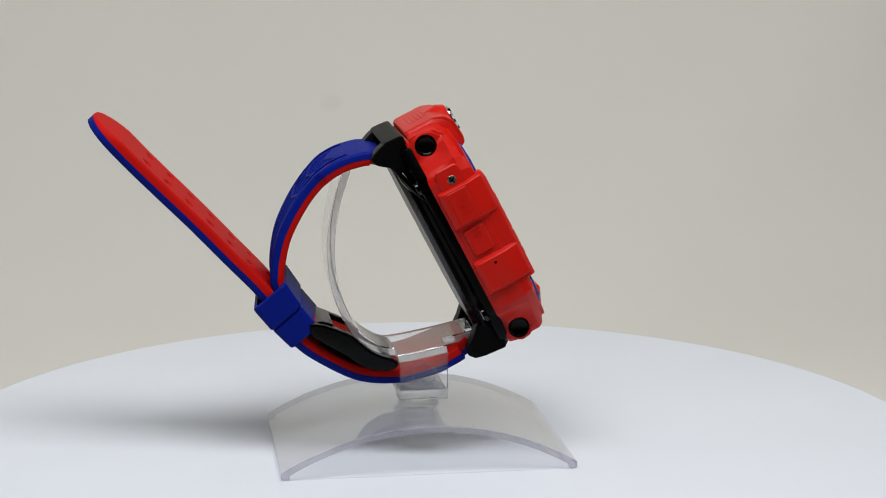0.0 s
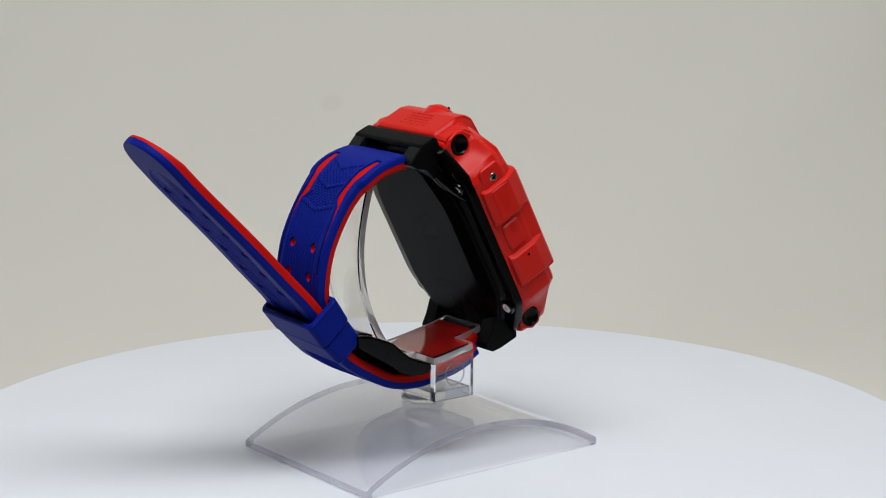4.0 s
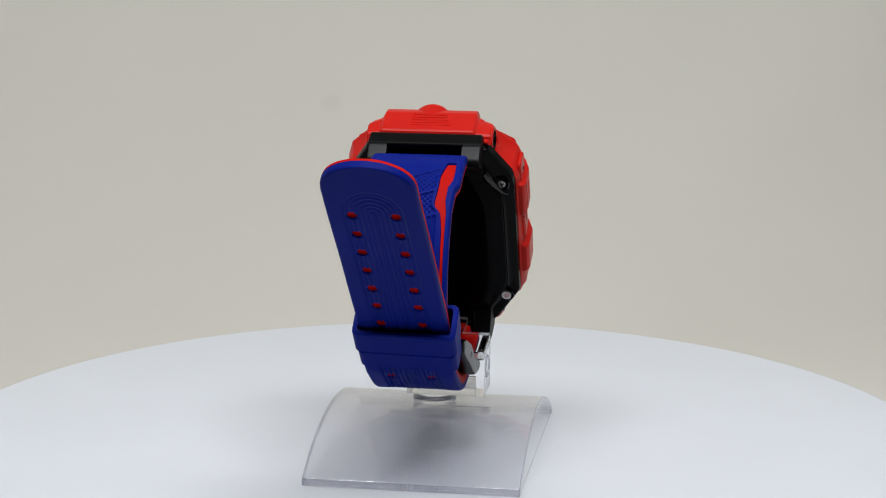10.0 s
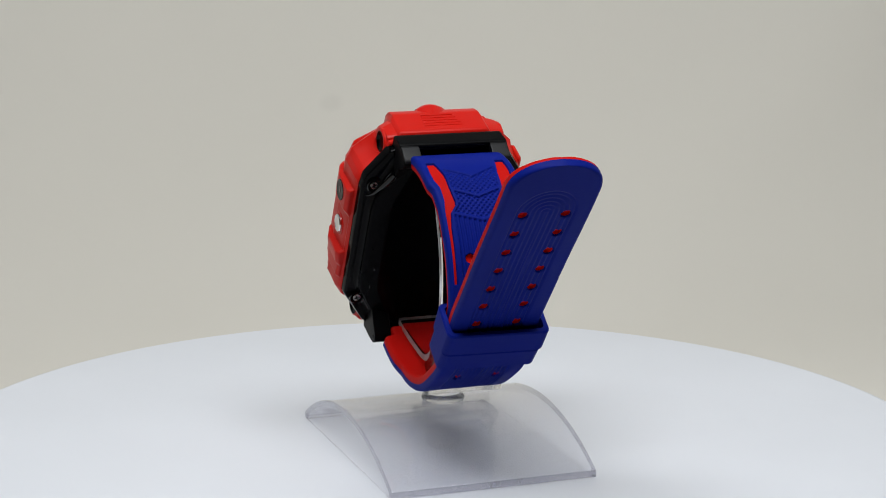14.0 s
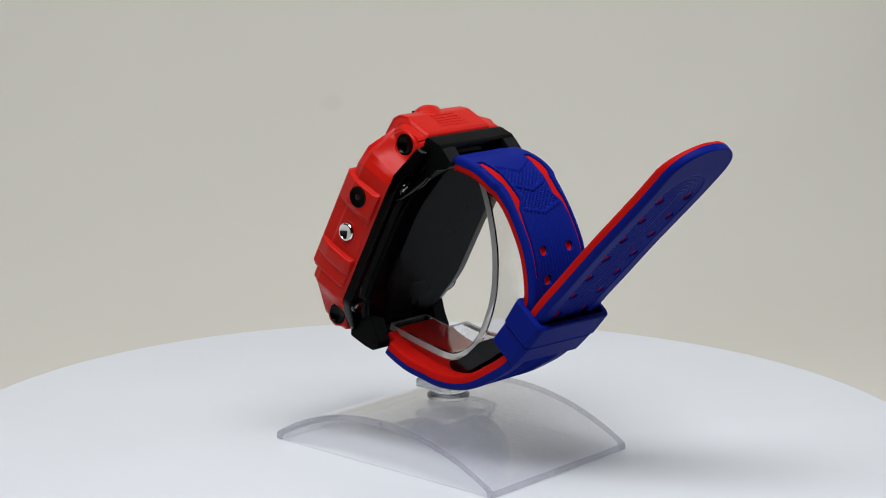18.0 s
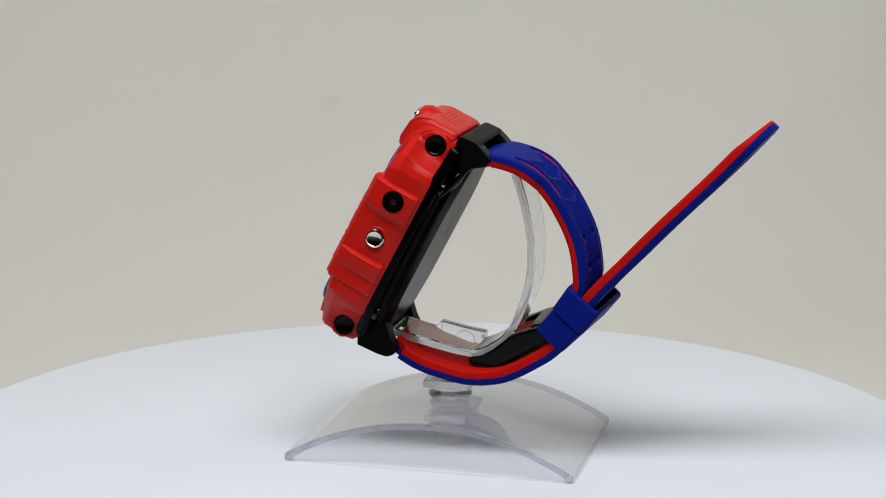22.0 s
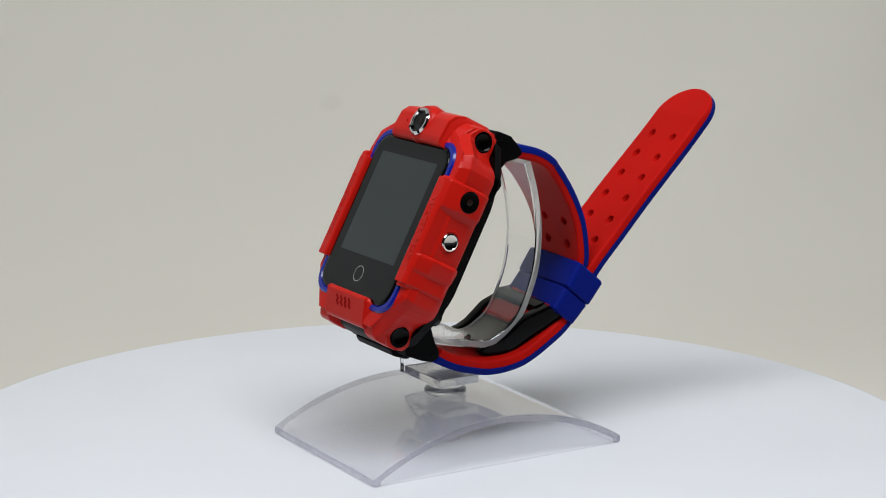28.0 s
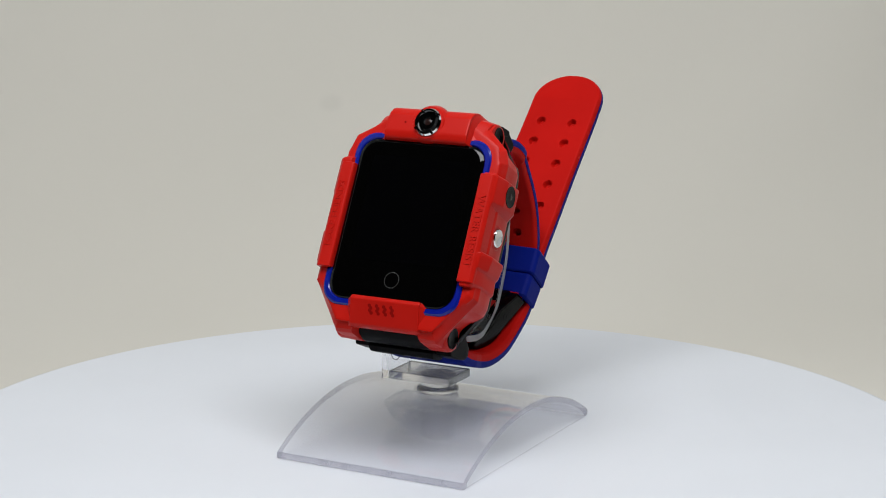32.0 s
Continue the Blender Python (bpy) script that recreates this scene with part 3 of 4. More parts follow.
for lo, hi, c0, c1 in ((3.2, 3.5, 0.2, 1.7), (1.6, 1.9, 0.2, 1.7), (1.6, 3.5, 0.2, 0.45), (1.6, 3.5, 1.45, 1.7)):
    join(icon, flank_plate([(lo, c0), (hi, c0), (hi, c1), (lo, c1)], 21.8, 22.02, -1, 0))
join(icon, flank_plate([(2.3, 0.7), (2.8, 0.95), (2.3, 1.2)], 21.8, 22.02, -1, 0))
case_part("camera_icon", icon, RED, key)
case_part("card_lettering", text_mesh("SIM", 3.3, 0.1, Matrix.Translation((-22.77, 10.3, 1.0)) @ Matrix(((0, 0, -1, 0), (-1, 0, 0, 0), (0, 1, 0, 0), (0, 0, 0, 1)))), RED, bezel_ob)
case_part("bar_lettering", text_mesh("WATER RESIST", 2.7, 0.1, Matrix.Translation((19.0, -0.8, 8.98)) @ Matrix(((0, 1, 0, 0), (-1, 0, 0, 0), (0, 0, 1, 0), (0, 0, 0, 1)))), RED, bezel_ob)
case_part("bar_lettering", text_mesh("MAKE FRIENDS", 2.5, 0.1, Matrix.Translation((-19.0, 0.2, 8.98)) @ Matrix(((0, -1, 0, 0), (1, 0, 0, 0), (0, 0, 1, 0), (0, 0, 0, 1)))), RED, bezel_ob)
# bezel red darkened: the shade inside the small openings, painted on low discs
SLOT_SHADE = material("shaded_red_slot", (0.24, 0.003, 0.002), 0.6, spec=0.05)
for i in range(4):
    a = -3.6 + 1.95 * i
    bm = bmesh.new()
    for da, b, c in ((-0.3, -21.5, 8.68), (0.12, -22.05, 8.47), (-0.12, -22.6, 8.25), (0.3, -23.15, 8.03)):
        join(bm, lathe([(0, -0.3), (0.44, -0.3), (0.44, 0.06), (0, 0.06)], Matrix.Translation((a + da, b, c)) @ Matrix.Rotation(radians(21.6), 4, "X"), 14))
    case_part("speaker_slot", bm, SLOT_SHADE, bezel_ob)
case_part("microphone_hole", lathe([(0, -0.3), (0.34, -0.3), (0.34, 0.06), (0, 0.06)], along("-a", (-22.72, -5.8, 1.5)), 16), DARK, bezel_ob)
case_part("microphone_hole", lathe([(0, -0.3), (0.25, -0.3), (0.25, 0.06), (0, 0.06)], along("+c", (-5.6, 24.4, 9.35)), 12), SLOT_SHADE, bezel_ob)

# pivot pins, second lens, push button
for s in (1, -1):
    for b, c, a in ((25.2, 0.1, 14.7), (-24.9, -0.3, 14.6)):
        case_part("pivot_pin", lathe([(0, -2.5), (2.57, -2.5), (2.57, 0.6), (2.42, 0.68), (2.1, 0.2), (1.7, 0.0), (0, 0.0)], along("+a" if s > 0 else "-a", (a * s, b, c)), 32), DARK, watch, "black plastic pivot pin")
lens2 = case_part("side_lens", lathe([(0, -1), (2.6, -1), (2.6, 0.1), (2.45, 0.16), (2.2, 0.1), (0, 0.1)], along("+a", (22.65, 10.2, 1.7)), 36), DARK, watch, "black flashlight window")
case_part("lens_glass", lathe([(0, 0.02), (0.8, 0.02), (0.8, 0.11), (0.76, 0.125), (0, 0.125)], along("+a", (22.65, 10.2, 1.7)), 24), LENS, lens2)
case_part("push_button", lathe([(0, -1), (2.25, -1), (2.25, 0.75), (2.1, 0.98), (1.8, 1.02), (1.7, 0.92), (1.2, 0.84), (0, 0.8)], along("+a", (21.1, -0.1, 1.7)), 48), CHROME, watch, "polished chrome push button")


def screw(name, at, ax, r, parent, mat=STEEL):
    bm = lathe([(0, -0.8), (r, -0.8), (r, 0.1), (r * 0.86, 0.26), (0, 0.3)], along(ax, at), 28)
    ob = case_part(name, bm, mat, parent, "small cross-head steel screw")
    for k in (0, 1):
        b2 = bmesh.new()
        bmesh.ops.create_cube(b2, size=1.0)
        bmesh.ops.scale(b2, verts=b2.verts, vec=(r * 1.25, r * 0.32, 0.1))
        b2.transform(along(ax, at) @ Matrix.Rotation(radians(20 + 90 * k), 4, "Z") @ Matrix.Translation((0, 0, 0.27)))
        case_part("screw_slot", b2, DARK, ob)
    return ob


screw("screw", (-21.45, 16.3, 1.4), "-a", 1.15, watch)

# screen
case_part("inner_ring", loft([ring(rounded_rect(18.5, 21.9, 5.3), 5.2), ring(rounded_rect(18.5, 21.9, 5.3), 7.25), ring(rounded_rect(18.1, 21.5, 5.1), 7.65), ring(rounded_rect(17.2, 20.6, 4.7), 7.7),
                                ring(rounded_rect(16.9, 20.3, 4.5), 7.4), ring(rounded_rect(16.9, 20.3, 4.5), 5.2)], (False, False)), BLUE_RING, watch, "blue plastic ring round the screen")
screen = case_part("screen", loft([ring(rounded_rect(16.8, 20.2, 4.4), 5.0), ring(rounded_rect(16.8, 20.2, 4.4), 7.6), ring(rounded_rect(16.5, 19.9, 4.2), 7.85), ring(rounded_rect(16.0, 19.4, 3.9), 7.95), ring(rounded_rect(15.9, 19.3, 3.8), 7.95)]), GLASS, watch, "glossy black glass screen, switched off")
case_part("display_panel", prism([(-12.7, -10.2), (13.1, -10.2), (13.1, 15.9), (-12.7, 15.9)], 7.8, 7.962, "ab", 0), PANEL, screen, "dark grey display behind the glass")
case_part("home_key", lathe([(1.82, 7.93), (2.02, 7.93), (2.02, 7.975), (1.82, 7.975), (1.82, 7.93)], Matrix.Translation((0, -14.7, 0)), 40), PRINT, screen, "thin grey printed ring")

# front camera
lens = case_part("camera_bezel", lathe([(2.7, -1), (3.55, -1), (3.55, 0.5), (3.25, 0.95), (2.85, 0.95), (2.6, 0.35), (2.6, -1), (2.7, -1)], along("+c", CAM_AT), 56), CHROME, watch, "chrome camera ring with notches")
for k in range(4):
    b2 = bmesh.new()
    bmesh.ops.create_cube(b2, size=1.0)
    bmesh.ops.scale(b2, verts=b2.verts, vec=(0.9, 0.5, 0.5))
    b2.transform(Matrix.Translation((0.6, 24.7, 10.0)) @ Matrix.Rotation(radians(35 + 90 * k), 4, "Z") @ Matrix.Translation((3.1, 0, 0)))
    case_part("ring_notch", b2, DARK, lens)
case_part("camera_lens", lathe([(0, -1), (2.65, -1), (2.65, 0.45), (1.5, 0.2), (1.0, 0.3), (0, 0.45)], along("+c", CAM_AT), 40), GLASS, lens)
case_part("lens_pupil", lathe([(0, 0.3), (0.85, 0.3), (0.85, 0.42), (0.5, 0.5), (0, 0.53)], along("+c", CAM_AT), 28), LENS, lens)

# ---------------------------------------------------------------- smartwatch: back
MID = mirror_pts([(12.0, 27.4), (14.6, 26.6), (20.0, 19.0), (20.5, 16.0), (20.3, -16.6), (14.4, -25.6), (12.6, -27.2)][::-1])
RAISED = mirror_pts([(9.5, 26.0), (12.6, 23.4), (17.0, 14.6), (17.6, 11.0), (17.6, -11.0), (17.0, -14.0), (12.0, -23.0), (9.0, -26.0)][::-1])


def narrow(k, m):
    """The outline of the raised back, drawn in across and along the case."""
    return [(x * k, y * m) for x, y in RAISED]


back = case_part("back_case", loft([ring(shrink(MID, 0.9), -3.0), ring(MID, -3.4), ring(shrink(MID, 0.997), -5.2), ring(shrink(MID, 0.988), -5.75), ring(shrink(MID, 0.968), -6.05), ring(shrink(RAISED, 1.08), -6.15), ring(shrink(RAISED, 1.045), -6.3), ring(shrink(RAISED, 1.02), -6.7), ring(shrink(RAISED, 1.004), -7.3), ring(shrink(RAISED, 0.98), -7.3)]), BLACK, watch, "glossy black plastic back of the case")
case_part("back_plate", loft([ring(RAISED, -6.7), ring(RAISED, -7.9), ring(shrink(RAISED, 0.992), -8.15), ring(shrink(RAISED, 0.978), -8.4), ring(narrow(0.78, 0.965), -9.35), ring(narrow(0.765, 0.95), -9.44), ring(narrow(0.745, 0.93), -9.47)]), BLACK_GLOSS, back, "smooth black back plate")
# clear round sockets of the screws in the corners
for a, b in ((17.4, 17.2), (-17.4, 17.2), (16.9, -17.4), (-16.9, -17.4)):
    case_part("screw_socket", lathe([(1.25, -0.6), (1.9, -0.6), (1.9, 0.55), (1.7, 0.75), (1.45, 0.7), (1.3, 0.3), (1.25, -0.6)], along("-c", (a, b, -6.2)), 28), BLACK_SHINE, back)
for a, b in ((17.4, 17.2), (-17.4, 17.2), (16.9, -17.4)):
    screw("screw", (a, b, -6.5), "-c", 1.1, back)
# polished curved edges of the scoops beside the upper screws


def bead(points, radii, n=12):
    """A rounded strip along a curve, given by points and half-widths."""
    pts = [Vector(p) for p in points]
    loops = []
    for i, p in enumerate(pts):
        d = pts[min(i + 1, len(pts) - 1)] - pts[max(i - 1, 0)]
        q = d.to_track_quat("Z", "Y").to_matrix()
        loops.append([p + q @ Vector((radii[i] * math.cos(2 * math.pi * k / n), radii[i] * math.sin(2 * math.pi * k / n), 0)) for k in range(n)])
    return loft(loops)


for s in (1, -1):
    way = [(18.9 * s, 13.9, -5.9), (18.0 * s, 14.1, -6.0), (17.0 * s, 14.9, -6.3), (16.0 * s, 16.4, -6.8), (15.0 * s, 18.2, -7.3), (14.0 * s, 20.1, -7.7), (13.4 * s, 21.4, -7.9)]
    case_part("corner_edge", bead(way, (0.3, 0.5, 0.65, 0.9, 1.1, 1.3, 1.1)), BLACK_SHINE, back, "polished black curved corner edge")
seal = case_part("warranty_seal", lathe([(0, -0.4), (1.2, -0.4), (1.2, 0.1), (0, 0.12)], along("-c", (-16.9, -17.4, -6.85)), 24), STICKER, back, "small white round seal with red mark")
case_part("seal_mark", lathe([(0.3, 0.1), (0.52, 0.1), (0.52, 0.15), (0.3, 0.15), (0.3, 0.1)], along("-c", (-16.9, -17.4, -6.85)), 16), RED, seal)

# lugs
BAR_TOP = [(29.3, -3.5), (29.7, -4.2), (30.0, -8.0), (29.6, -8.7), (28.5, -8.2), (27.6, -5.4), (26.4, -3.6)]
PRONG_TOP = [(29.2, -3.8), (30.0, -7.8), (29.5, -8.9), (28.4, -11.7), (27.9, -12.5), (27.2, -12.8), (25.8, -12.0), (24.9, -10.8), (23.9, -9.6), (21.7, -8.9), (17.5, -8.1), (17.0, -4.0)]
case_part("lug_bar", prism(BAR_TOP, -13.2, 13.6, "bc", 0.35, 2), BLACK_LUG, back, "satin black lug bar")
PRONG_LOW = [(-26.4, -4.2), (-28.4, -5.1), (-27.9, -10.4), (-27.3, -12.9), (-25.8, -14.2), (-24.2, -13.7), (-22.3, -11.2), (-20.0, -9.0), (-18.0, -6.0), (-18.0, -3.6)]
BAR_LOW = [(-22.6, 3.4), (-25.4, 3.6), (-27.3, 1.8), (-28.2, -0.6), (-28.0, -3.4), (-26.5, -4.4), (-22.6, -3.0)]
for s in (1, -1):
    case_part("lug", prism(PRONG_TOP, 8.9 * s, 13.4 * s, "bc", 0.35, 2), BLACK_LUG, back, "satin black strap lug")
    case_part("knuckle", prism([(28.6, -8.4), (29.75, -8.8), (28.62, -11.8), (28.0, -12.65), (27.2, -12.6), (27.6, -9.5)], 8.85 * s, 13.25 * s, "bc", 0.3, 2), LUG_ROUGH_LIT, back, "rough black hinge knuckle, greyed by light from above put into its colour")
    case_part("lug", prism(PRONG_LOW, 8.9 * s, 13.2 * s, "bc", 0.35, 2), BLACK_LUG, back, "satin black strap lug")
    case_part("pin_hole", lathe([(0, -0.3), (0.75, -0.3), (0.75, 0.04), (0.6, 0.06), (0.5, -0.2), (0, -0.2)], along("+a" if s > 0 else "-a", (13.2 * s, -25.7, -12.5)), 20), DARK, back)
case_part("lug_bar", prism(BAR_LOW, -9.0, 9.4, "bc", 0.6, 2), BLACK_LUG, back, "satin black lug bar")
case_part("lug_bar", prism([(-26.6, -4.2), (-28.6, -3.6), (-29.6, -5.0), (-29.0, -9.0), (-27.4, -10.4), (-25.4, -8.6)], -8.8, 8.8, "bc", 0.4, 2), BLACK_LUG, back, "satin black lug bar")

# ---------------------------------------------------------------- smartwatch: strap


def frame_of(points, step, sign):
    s, p = curve(points, step)
    t = np.gradient(p, axis=0)
    t /= np.hypot(*t.T)[:, None]
    n = np.stack([-t[:, 1], t[:, 0]], 1) * sign
    return s, p, n


def strap_skin(s, p, n, Y, mid, height, floor, skew):
    """A long band: Y holds the columns across the width, row by row, height(s, y) the relief; the edges go down to the floor.
    Returns vertices and quads, the quads as an array of rows and columns."""
    S = np.repeat(s[:, None], Y.shape[1], 1)
    Z = height(S, Y, np.abs(Y[:, :1]))
    top = np.stack([p[:, 0:1] + n[:, 0:1] * Z + skew[:, None] * Y, mid[:, None] + Y, p[:, 1:2] + n[:, 1:2] * Z], -1)
    fl = [np.stack([p[:, 0] + n[:, 0] * floor + skew * Y[:, k], mid + Y[:, k], p[:, 1] + n[:, 1] * floor], -1)[:, None] for k in (0, -1)]
    grid = np.concatenate([fl[0], top, fl[1]], 1)
    r, c = grid.shape[:2]
    idx = np.arange(r * c).reshape(r, c)
    quads = np.stack([idx[:-1, :-1], idx[1:, :-1], idx[1:, 1:], idx[:-1, 1:]], -1)
    under = np.stack([idx[:-1, -1], idx[1:, -1], idx[1:, 0], idx[:-1, 0]], -1)
    ends = np.array([[idx[0, k], idx[0, k + 1], idx[0, c - 2 - k], idx[0, c - 1 - k]] for k in range((c - 1) // 2)] + [[idx[-1, k], idx[-1, k + 1], idx[-1, c - 2 - k], idx[-1, c - 1 - k]] for k in range((c - 1) // 2)])
    return grid.reshape(-1, 3), quads, np.concatenate([under, ends])


def raw_part(name, verts, quads, mat, parent, label="", angle=50):
    root = parent
    while root.parent:
        root = root.parent
    used, inv = np.unique(quads, return_inverse=True)
    v = (verts[used] - np.array(BASE[root.name])) * MM
    me = bpy.data.meshes.new(name)
    me.from_pydata(v.tolist(), [], inv.reshape(-1, 4).tolist())
    me.polygons.foreach_set("use_smooth", [True] * len(me.polygons))
    me.set_sharp_from_angle(angle=radians(angle))
    me.materials.append(mat)
    ob = new(name, me)
    ob.parent = parent
    if label:
        ob["label"] = label
    return ob


def edge_round(Y, H, r):
    """Falls off towards the two edges of a band."""
    d = np.clip((r - (H - np.abs(Y))) / r, 0, 1)
    return -r * (1 - np.sqrt(np.clip(1 - d * d, 0, 1)))


def near_holes(S, Y, holes, rs, ry):
    k = np.full(S.shape, 9.0)
    for hs, hy in holes:
        k = np.minimum(k, ((S - hs) / rs) ** 2 + ((Y - hy) / ry) ** 2)
    return k


def dents(S, Y, holes, r, depth):
    """Round dents with sloping walls."""
    k = np.sqrt(near_holes(S, Y, holes, r, r))
    u = np.clip((1.12 - k) / 0.3, 0, 1)
    return depth * u * u * (3 - 2 * u)


def band(name, s, p, n, Y, mid, outer_h, stripes, holes, label_out, label_in, skew, thick=([0], [3.4]), hole_r=1.05):
    """A two-layer strap: ribbed outside, smooth lining, punched holes with a lining of their own."""
    v, q, rest = strap_skin(s, p, n, Y, mid, outer_h, -1.75, skew)
    keep = np.ones(q.shape[:2], bool)
    for r0, r1, c0, c1 in stripes:
        keep[r0:r1, c0 + 1:c1 + 1] = False
    strap = raw_part(name, v, np.concatenate([q[keep], rest]), BLUE, watch, label_out)
    for r0, r1, c0, c1 in stripes:
        raw_part("inlay", v, q[r0:r1, c0 + 1:c1 + 1].reshape(-1, 4), RED_RUBBER, strap, "red rubber inlay")

    def inner(S, Yc, H):
        return -np.interp(S, *thick) - edge_round(Yc, H, 0.7) + dents(S, Yc, holes, hole_r * 1.1, 1.45)
    k = np.linspace(-1, 1, 85)
    Yi = (np.abs(Y[:, :1]) - 0.12) * k[None]
    v, q, rest = strap_skin(s, p, n, Yi, mid, inner, -1.72, skew)
    raw_part("lining", v, np.concatenate([q.reshape(-1, 4), rest]), RED_RUBBER, strap, label_in)
    for hs, hy in holes:
        i = int(np.argmin(np.abs(s - hs)))
        up3 = Vector((n[i, 0], 0, n[i, 1]))
        m = Matrix.Translation((p[i, 0] + skew[i] * hy, mid[i] + hy, p[i, 1])) @ up3.to_track_quat("Z", "Y").to_matrix().to_4x4()
        part("hole_lining", lathe([(0, -1.15), (0.8, -1.12), (hole_r * 0.98, -0.6), (hole_r * 0.98, -1.5), (0, -1.5)], m, 20), RED_RUBBER, strap)
    return strap


# upper band, from the top lug down to the buckle
us, up, un = frame_of([(-13.4, 73.9), (-15.6, 74.4), (-18.6, 74.4), (-24.3, 72.7), (-29.4, 69.2), (-34.4, 62.8), (-38.6, 54.2), (-40.2, 45.3), (-39.4, 40.5), (-36.4, 35.5), (-33.0, 32.0), (-30.6, 30.2)], 0.16, -1)
uhalf = np.interp(us, [0, 3, 3.2, 10, 14, 16.6, 18.2, 23, 60], [8.6, 8.6, 11.2, 11.3, 11.3, 11.1, 10.3, 9.9, 9.9])
umid = np.interp(us, [0, 60], [0.6, 0.3])
uholes = [(35.2 + 6.9 * i, y) for i in range(3) for y in (-4.5, 4.5)]
slo = np.interp(us, [8.9, 11.2, 14, 17.5, 21.4, 22.4, 24.2, 28, 35, 55], [7.5, 7.1, 6.5, 6.4, 5.9, 6.0, 7.4, 7.95, 8.1, 8.15])
shi = np.interp(us, [8.9, 13, 15.5, 17.5, 21, 24, 55], [9.4, 9.6, 9.4, 8.5, 8.3, 8.7, 8.75])
slo = np.minimum(slo, shi - 0.02)
# columns follow the borders of the two inlays
cuts = [-uhalf, -shi - 0.1, -shi, -slo, -slo + 0.1, slo - 0.1, slo, shi, shi + 0.1, uhalf]
fill = (8, 1, 8, 1, 100, 1, 8, 1, 8)
cols, at = [], [0]
for a, b, k in zip(cuts, cuts[1:], fill):
    cols += [a + (b - a) * i / k for i in range(k)]
    at.append(len(cols))
UY = np.stack(cols + [uhalf], 1)
r0, r1 = int(np.argmin(np.abs(us - 8.9))), int(np.argmin(np.abs(us - 41)))


def uheight(S, Y, H):
    z = edge_round(Y, H, 0.8)
    a = np.abs(Y)
    lo, hi = np.interp(S, us, slo), np.interp(S, us, shi)
    ribs = np.clip((S - 26.5 + 0.28 * a) / 0.3, 0, 1) * np.clip((np.minimum(lo, 7.2) - 0.4 - a) / 0.25, 0, 1)
    z = z + ribs * (-0.24 + 0.2 * np.sin(2 * np.pi * Y / 1.15))
    inside = np.clip((lo - 0.7 - a) / 0.25, 0, 1)
    top = np.clip((S - (14.5 - 0.5 * a)) / 0.25, 0, 1) * np.clip((19.8 - 0.36 * a - S) / 0.2, 0, 1)
    low = np.clip((S - (20.5 - 0.36 * a)) / 0.2, 0, 1) * np.clip((25.9 - 0.28 * a - S) / 0.25, 0, 1)
    dots = np.clip(np.sin(2 * np.pi * S / 1.3) * np.sin(2 * np.pi * Y / 1.3), 0, 1)
    z = z + inside * (top + low) * (-0.40 + 0.34 * dots)
    inlay = (a > lo - 0.02) & (a < hi + 0.02) & (S > 8.9) & (S < 41)
    z = np.where(inlay, z - 0.5, z)
    return z - dents(S, Y, uholes, 1.05, 1.5)


upper = band("upper_strap", us, up, un, UY, umid, uheight, [(r0, r1, at[2], at[3]), (r0, r1, at[6], at[7])], uholes, "blue silicone strap with ribs and red inlays", "red silicone lining", np.interp(us, [0, 50], [0, 0.055]))

# long band, from the bottom lug round below and up through the keeper to its free end
LONG = [(9.0, 25.2), (6.6, 23.4), (1.1, 20.5), (-7.2, 18.0), (-12.7, 17.5), (-18.0, 18.1), (-22.3, 19.5), (-27.6, 22.4), (-33.2, 26.2), (-37.9, 31.4), (-42.7, 39.3), (-50.8, 48.1), (-59.4, 57.3), (-72.4, 70.6), (-82.5, 81.8)]
ls, lp, ln = frame_of(LONG, 0.27, 1)
END = ls[-1]
tip = np.clip((ls - (END - 8.8)) / 8.8, 0, 0.9995)
lhalf = np.interp(ls, [0, 3, 3.3, 12, 16, 45, END], [8.6, 8.6, 11.0, 10.8, 10.2, 10.6, 10.2]) * np.sqrt(1 - tip ** 2.3)
lmid = np.interp(ls, [0, 60, END], [0.3, 0.2, 1.3])
H1 = ls[int(np.argmin(np.hypot(lp[:, 0] + 70.9, lp[:, 1] - 69.6)))]
lholes = [(H1 - 6.87 * i, y) for i in range(10) for y in (-4.75, 4.75)]
CAP = H1 + 1.0


def lheight(S, Y, H):
    z = edge_round(Y, np.maximum(H, 0.9), 0.8)
    r = np.where(S > CAP, np.hypot(Y, (S - CAP) * 0.9), np.abs(Y))
    fade = np.clip((6.8 - r) / 0.5, 0, 1) * np.clip((S - 20) / 3, 0, 1)
    z = z + fade * (-0.26 + np.interp(S, [36, 58, END - 12], [0.27, 0.16, 0.09]) * np.sin(2 * np.pi * r / 1.12))
    return z - dents(S, Y, lholes, 1.05, 1.5)


LY = lhalf[:, None] * np.linspace(-1, 1, 95)[None]
lower = band("long_strap", ls, lp, ln, LY, lmid, lheight, [], lholes, "blue silicone strap with ribbed middle and punched holes", "red silicone lining", np.interp(ls, [0, 35, 60, END], [0, 0.01, 0.05, 0.09]), ([END - 9, END - 2, END], [3.7, 2.7, 2.45]))

# keeper: two joined sleeves
KTH = Vector((-0.77, 0, -0.64)).normalized()


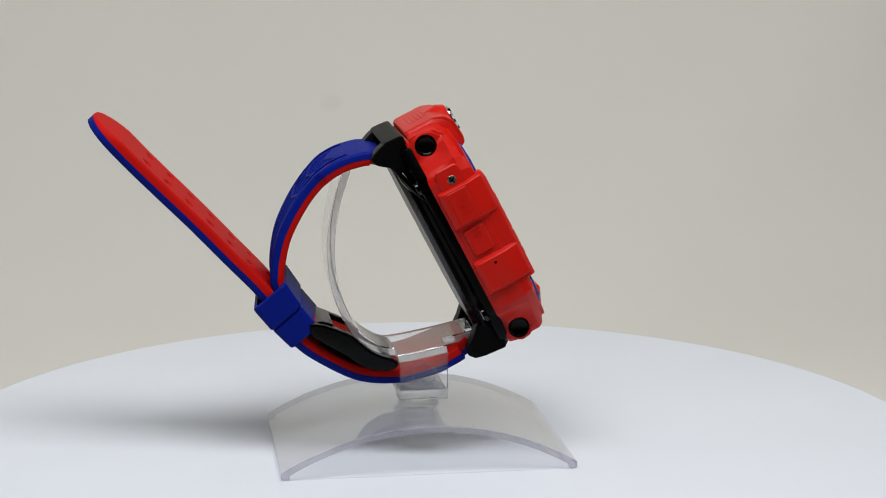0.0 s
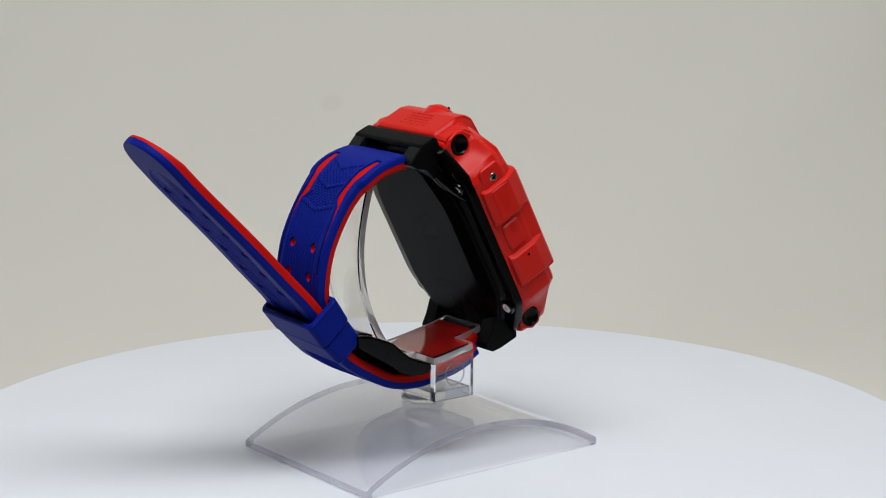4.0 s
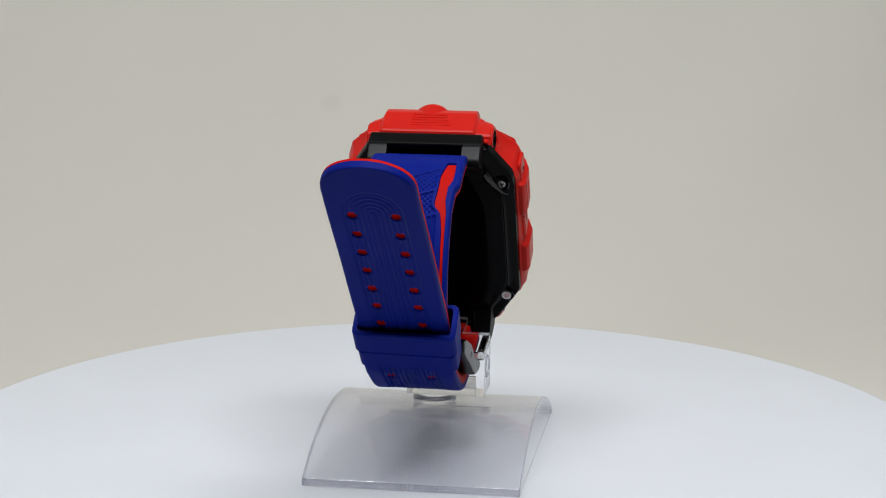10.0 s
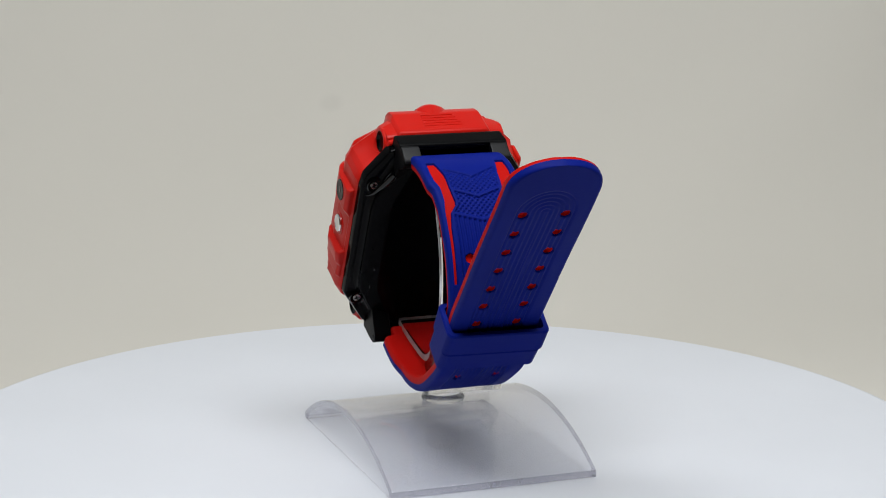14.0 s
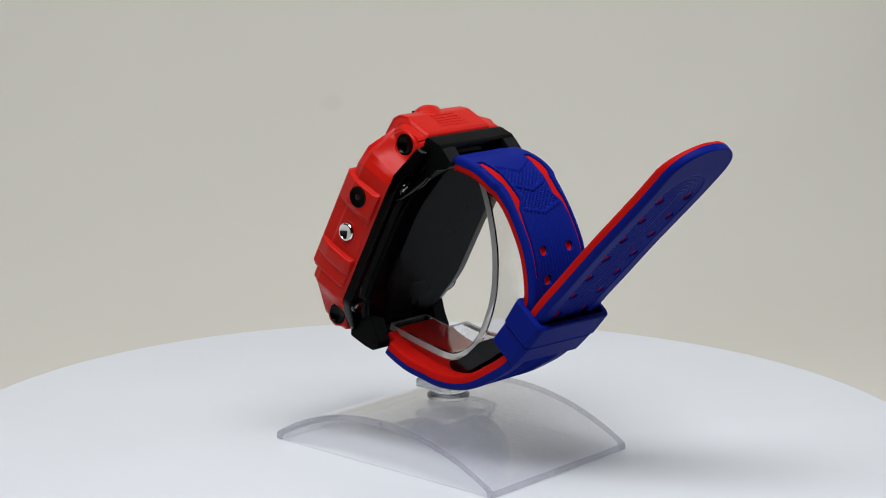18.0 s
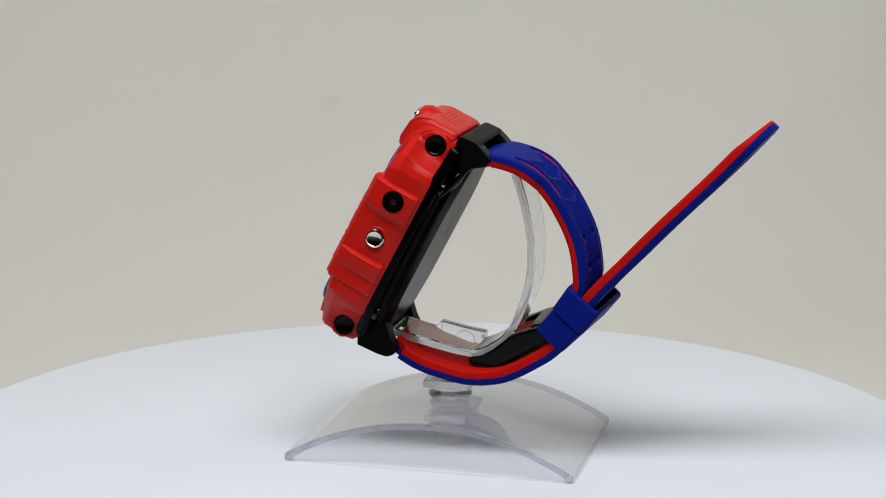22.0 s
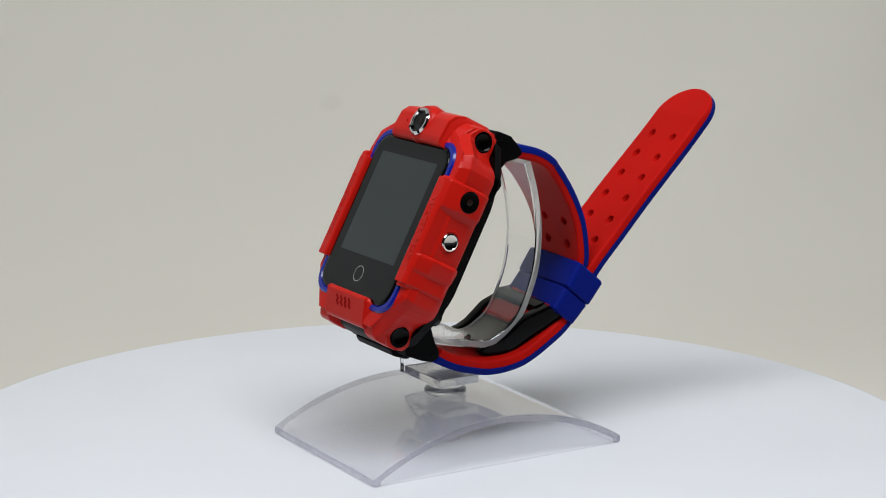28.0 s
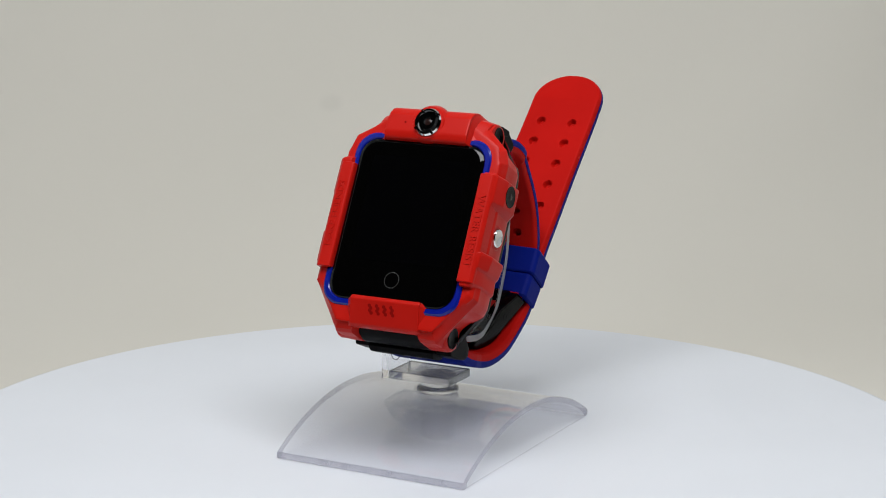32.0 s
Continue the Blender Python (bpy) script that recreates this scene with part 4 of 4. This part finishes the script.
def sleeve(c0, c1, hw, th0, th1, wall, r=1.5):
    """A rounded sleeve from c0 to c1; th0 and th1 are half its thickness at the ends, hw half its width."""
    ax = (c1 - c0).normalized()

    def section(w, t, c, rr):
        return [c + Vector((0.08 * y, y, 0)) + KTH * x for y, x in rounded_rect(w, t, rr, 5)]
    return loft([section(hw - wall, th0 - wall, c0, r * 0.6), section(hw - 0.3, th0 - 0.3, c0, r), section(hw, th0, c0 + ax * 0.4, r), section(hw, th1, c1 - ax * 0.4, r), section(hw - 0.3, th1 - 0.3, c1, r),
                 section(hw - wall, th1 - wall, c1, r * 0.6), section(hw - wall, th0 - wall, c0, r * 0.6)], (False, False))


keeper = part("keeper", sleeve(Vector((-36.2, -0.1, 34.9)), Vector((-40.3, -0.1, 40.5)), 12.0, 4.7, 5.0, 1.2), BLUE, watch, "blue silicone strap keeper loop")
part("keeper_band", sleeve(Vector((-31.9, -0.1, 30.0)), Vector((-36.15, -0.1, 34.8)), 11.6, 4.2, 4.45, 1.1), BLUE, keeper)

# buckle
ARM = [(-11.8, 24.3), (-10.4, 23.5), (-10.2, 22.2), (-12.0, 21.2), (-16.6, 21.4), (-19.5, 22.8), (-22.4, 25.0), (-26.8, 27.6), (-31.2, 30.4), (-31.6, 33.4), (-28.0, 33.0), (-23.4, 31.2), (-21.2, 30.2), (-19.0, 28.2), (-16.6, 26.2), (-14.2, 25.0)]


def xz_prism(pts, y0, y1, bevel=0.4):
    bm = prism([(x, z) for x, z in pts], y0, y1, "bc", bevel, 2)
    bm.transform(Matrix(((0, 1, 0, 0), (1, 0, 0, 0), (0, 0, 1, 0), (0, 0, 0, 1))))
    return bm


buckle = bmesh.new()
for y0, y1 in ((7.9, 11.4), (-11.4, -7.9)):
    join(buckle, xz_prism(ARM, y0, y1, 0.8))
join(buckle, xz_prism([(-11.2, 23.4), (-12.0, 22.0), (-14.0, 21.6), (-14.8, 23.4), (-13.2, 24.8)], -8.2, 8.2, 0.5))
join(buckle, xz_prism([(-25.6, 32.6), (-28.4, 33.5), (-30.0, 33.2), (-29.6, 30.4), (-26.4, 29.8)], -9.0, 8.6, 0.4))
def roll(bm):
    """The buckle narrows towards its lower bar and sits askew across the strap."""
    for v in bm.verts:
        k = min(1, max(0, (v.co.x + 31.0) / 20.0))
        v.co.y = v.co.y * (1 - 0.15 * k) - 1.0 - 2.5 * k
        v.co.z -= 0.025 * v.co.y
        v.co.x += 0.015 * v.co.y
    return bm


join(buckle, xz_prism([(-12.6, 21.9), (-17.4, 22.3), (-22.4, 26.0), (-28.0, 29.2), (-31.0, 31.2), (-31.0, 32.2), (-27.6, 30.4), (-22.0, 27.2), (-17.4, 23.5), (-12.8, 23.2)], -8.6, 8.2, 0.15))
buckle_ob = part("buckle", roll(buckle), BUCKLE, watch, "glossy black plastic buckle frame")
part("strap_end", roll(xz_prism([(-29.6, 29.4), (-29.4, 31.2), (-25.0, 30.6), (-20.6, 28.9), (-20.2, 28.0), (-20.6, 27.2), (-25.0, 28.8)], -9.5, 7.5, 0.5)), RED_RUBBER, upper, "red end of the strap inside the buckle")
for y, sg in ((11.4, -90), (-11.4, 90)):
    hole = lathe([(0, -0.3), (0.75, -0.3), (0.75, 0.05), (0.6, 0.06), (0.5, -0.2), (0, -0.2)], Matrix.Translation((-22.6, y, 28.0)) @ Matrix.Rotation(radians(sg), 4, "X"), 20)
    part("pin_hole", roll(hole), DARK, buckle_ob)


# ---------------------------------------------------------------- what turns


def motions():
    for ob, base in ((turntable, BASE["turntable"]), (stand, BASE["watch_stand"]), (watch, BASE["smartwatch"])):
        rows = []
        for t, a in TURN:
            turn = Matrix.Rotation(radians(a), 4, "Z")
            rows.append((t, turn @ Matrix.Translation(base * MM)))
        walk(ob, rows)


motions()
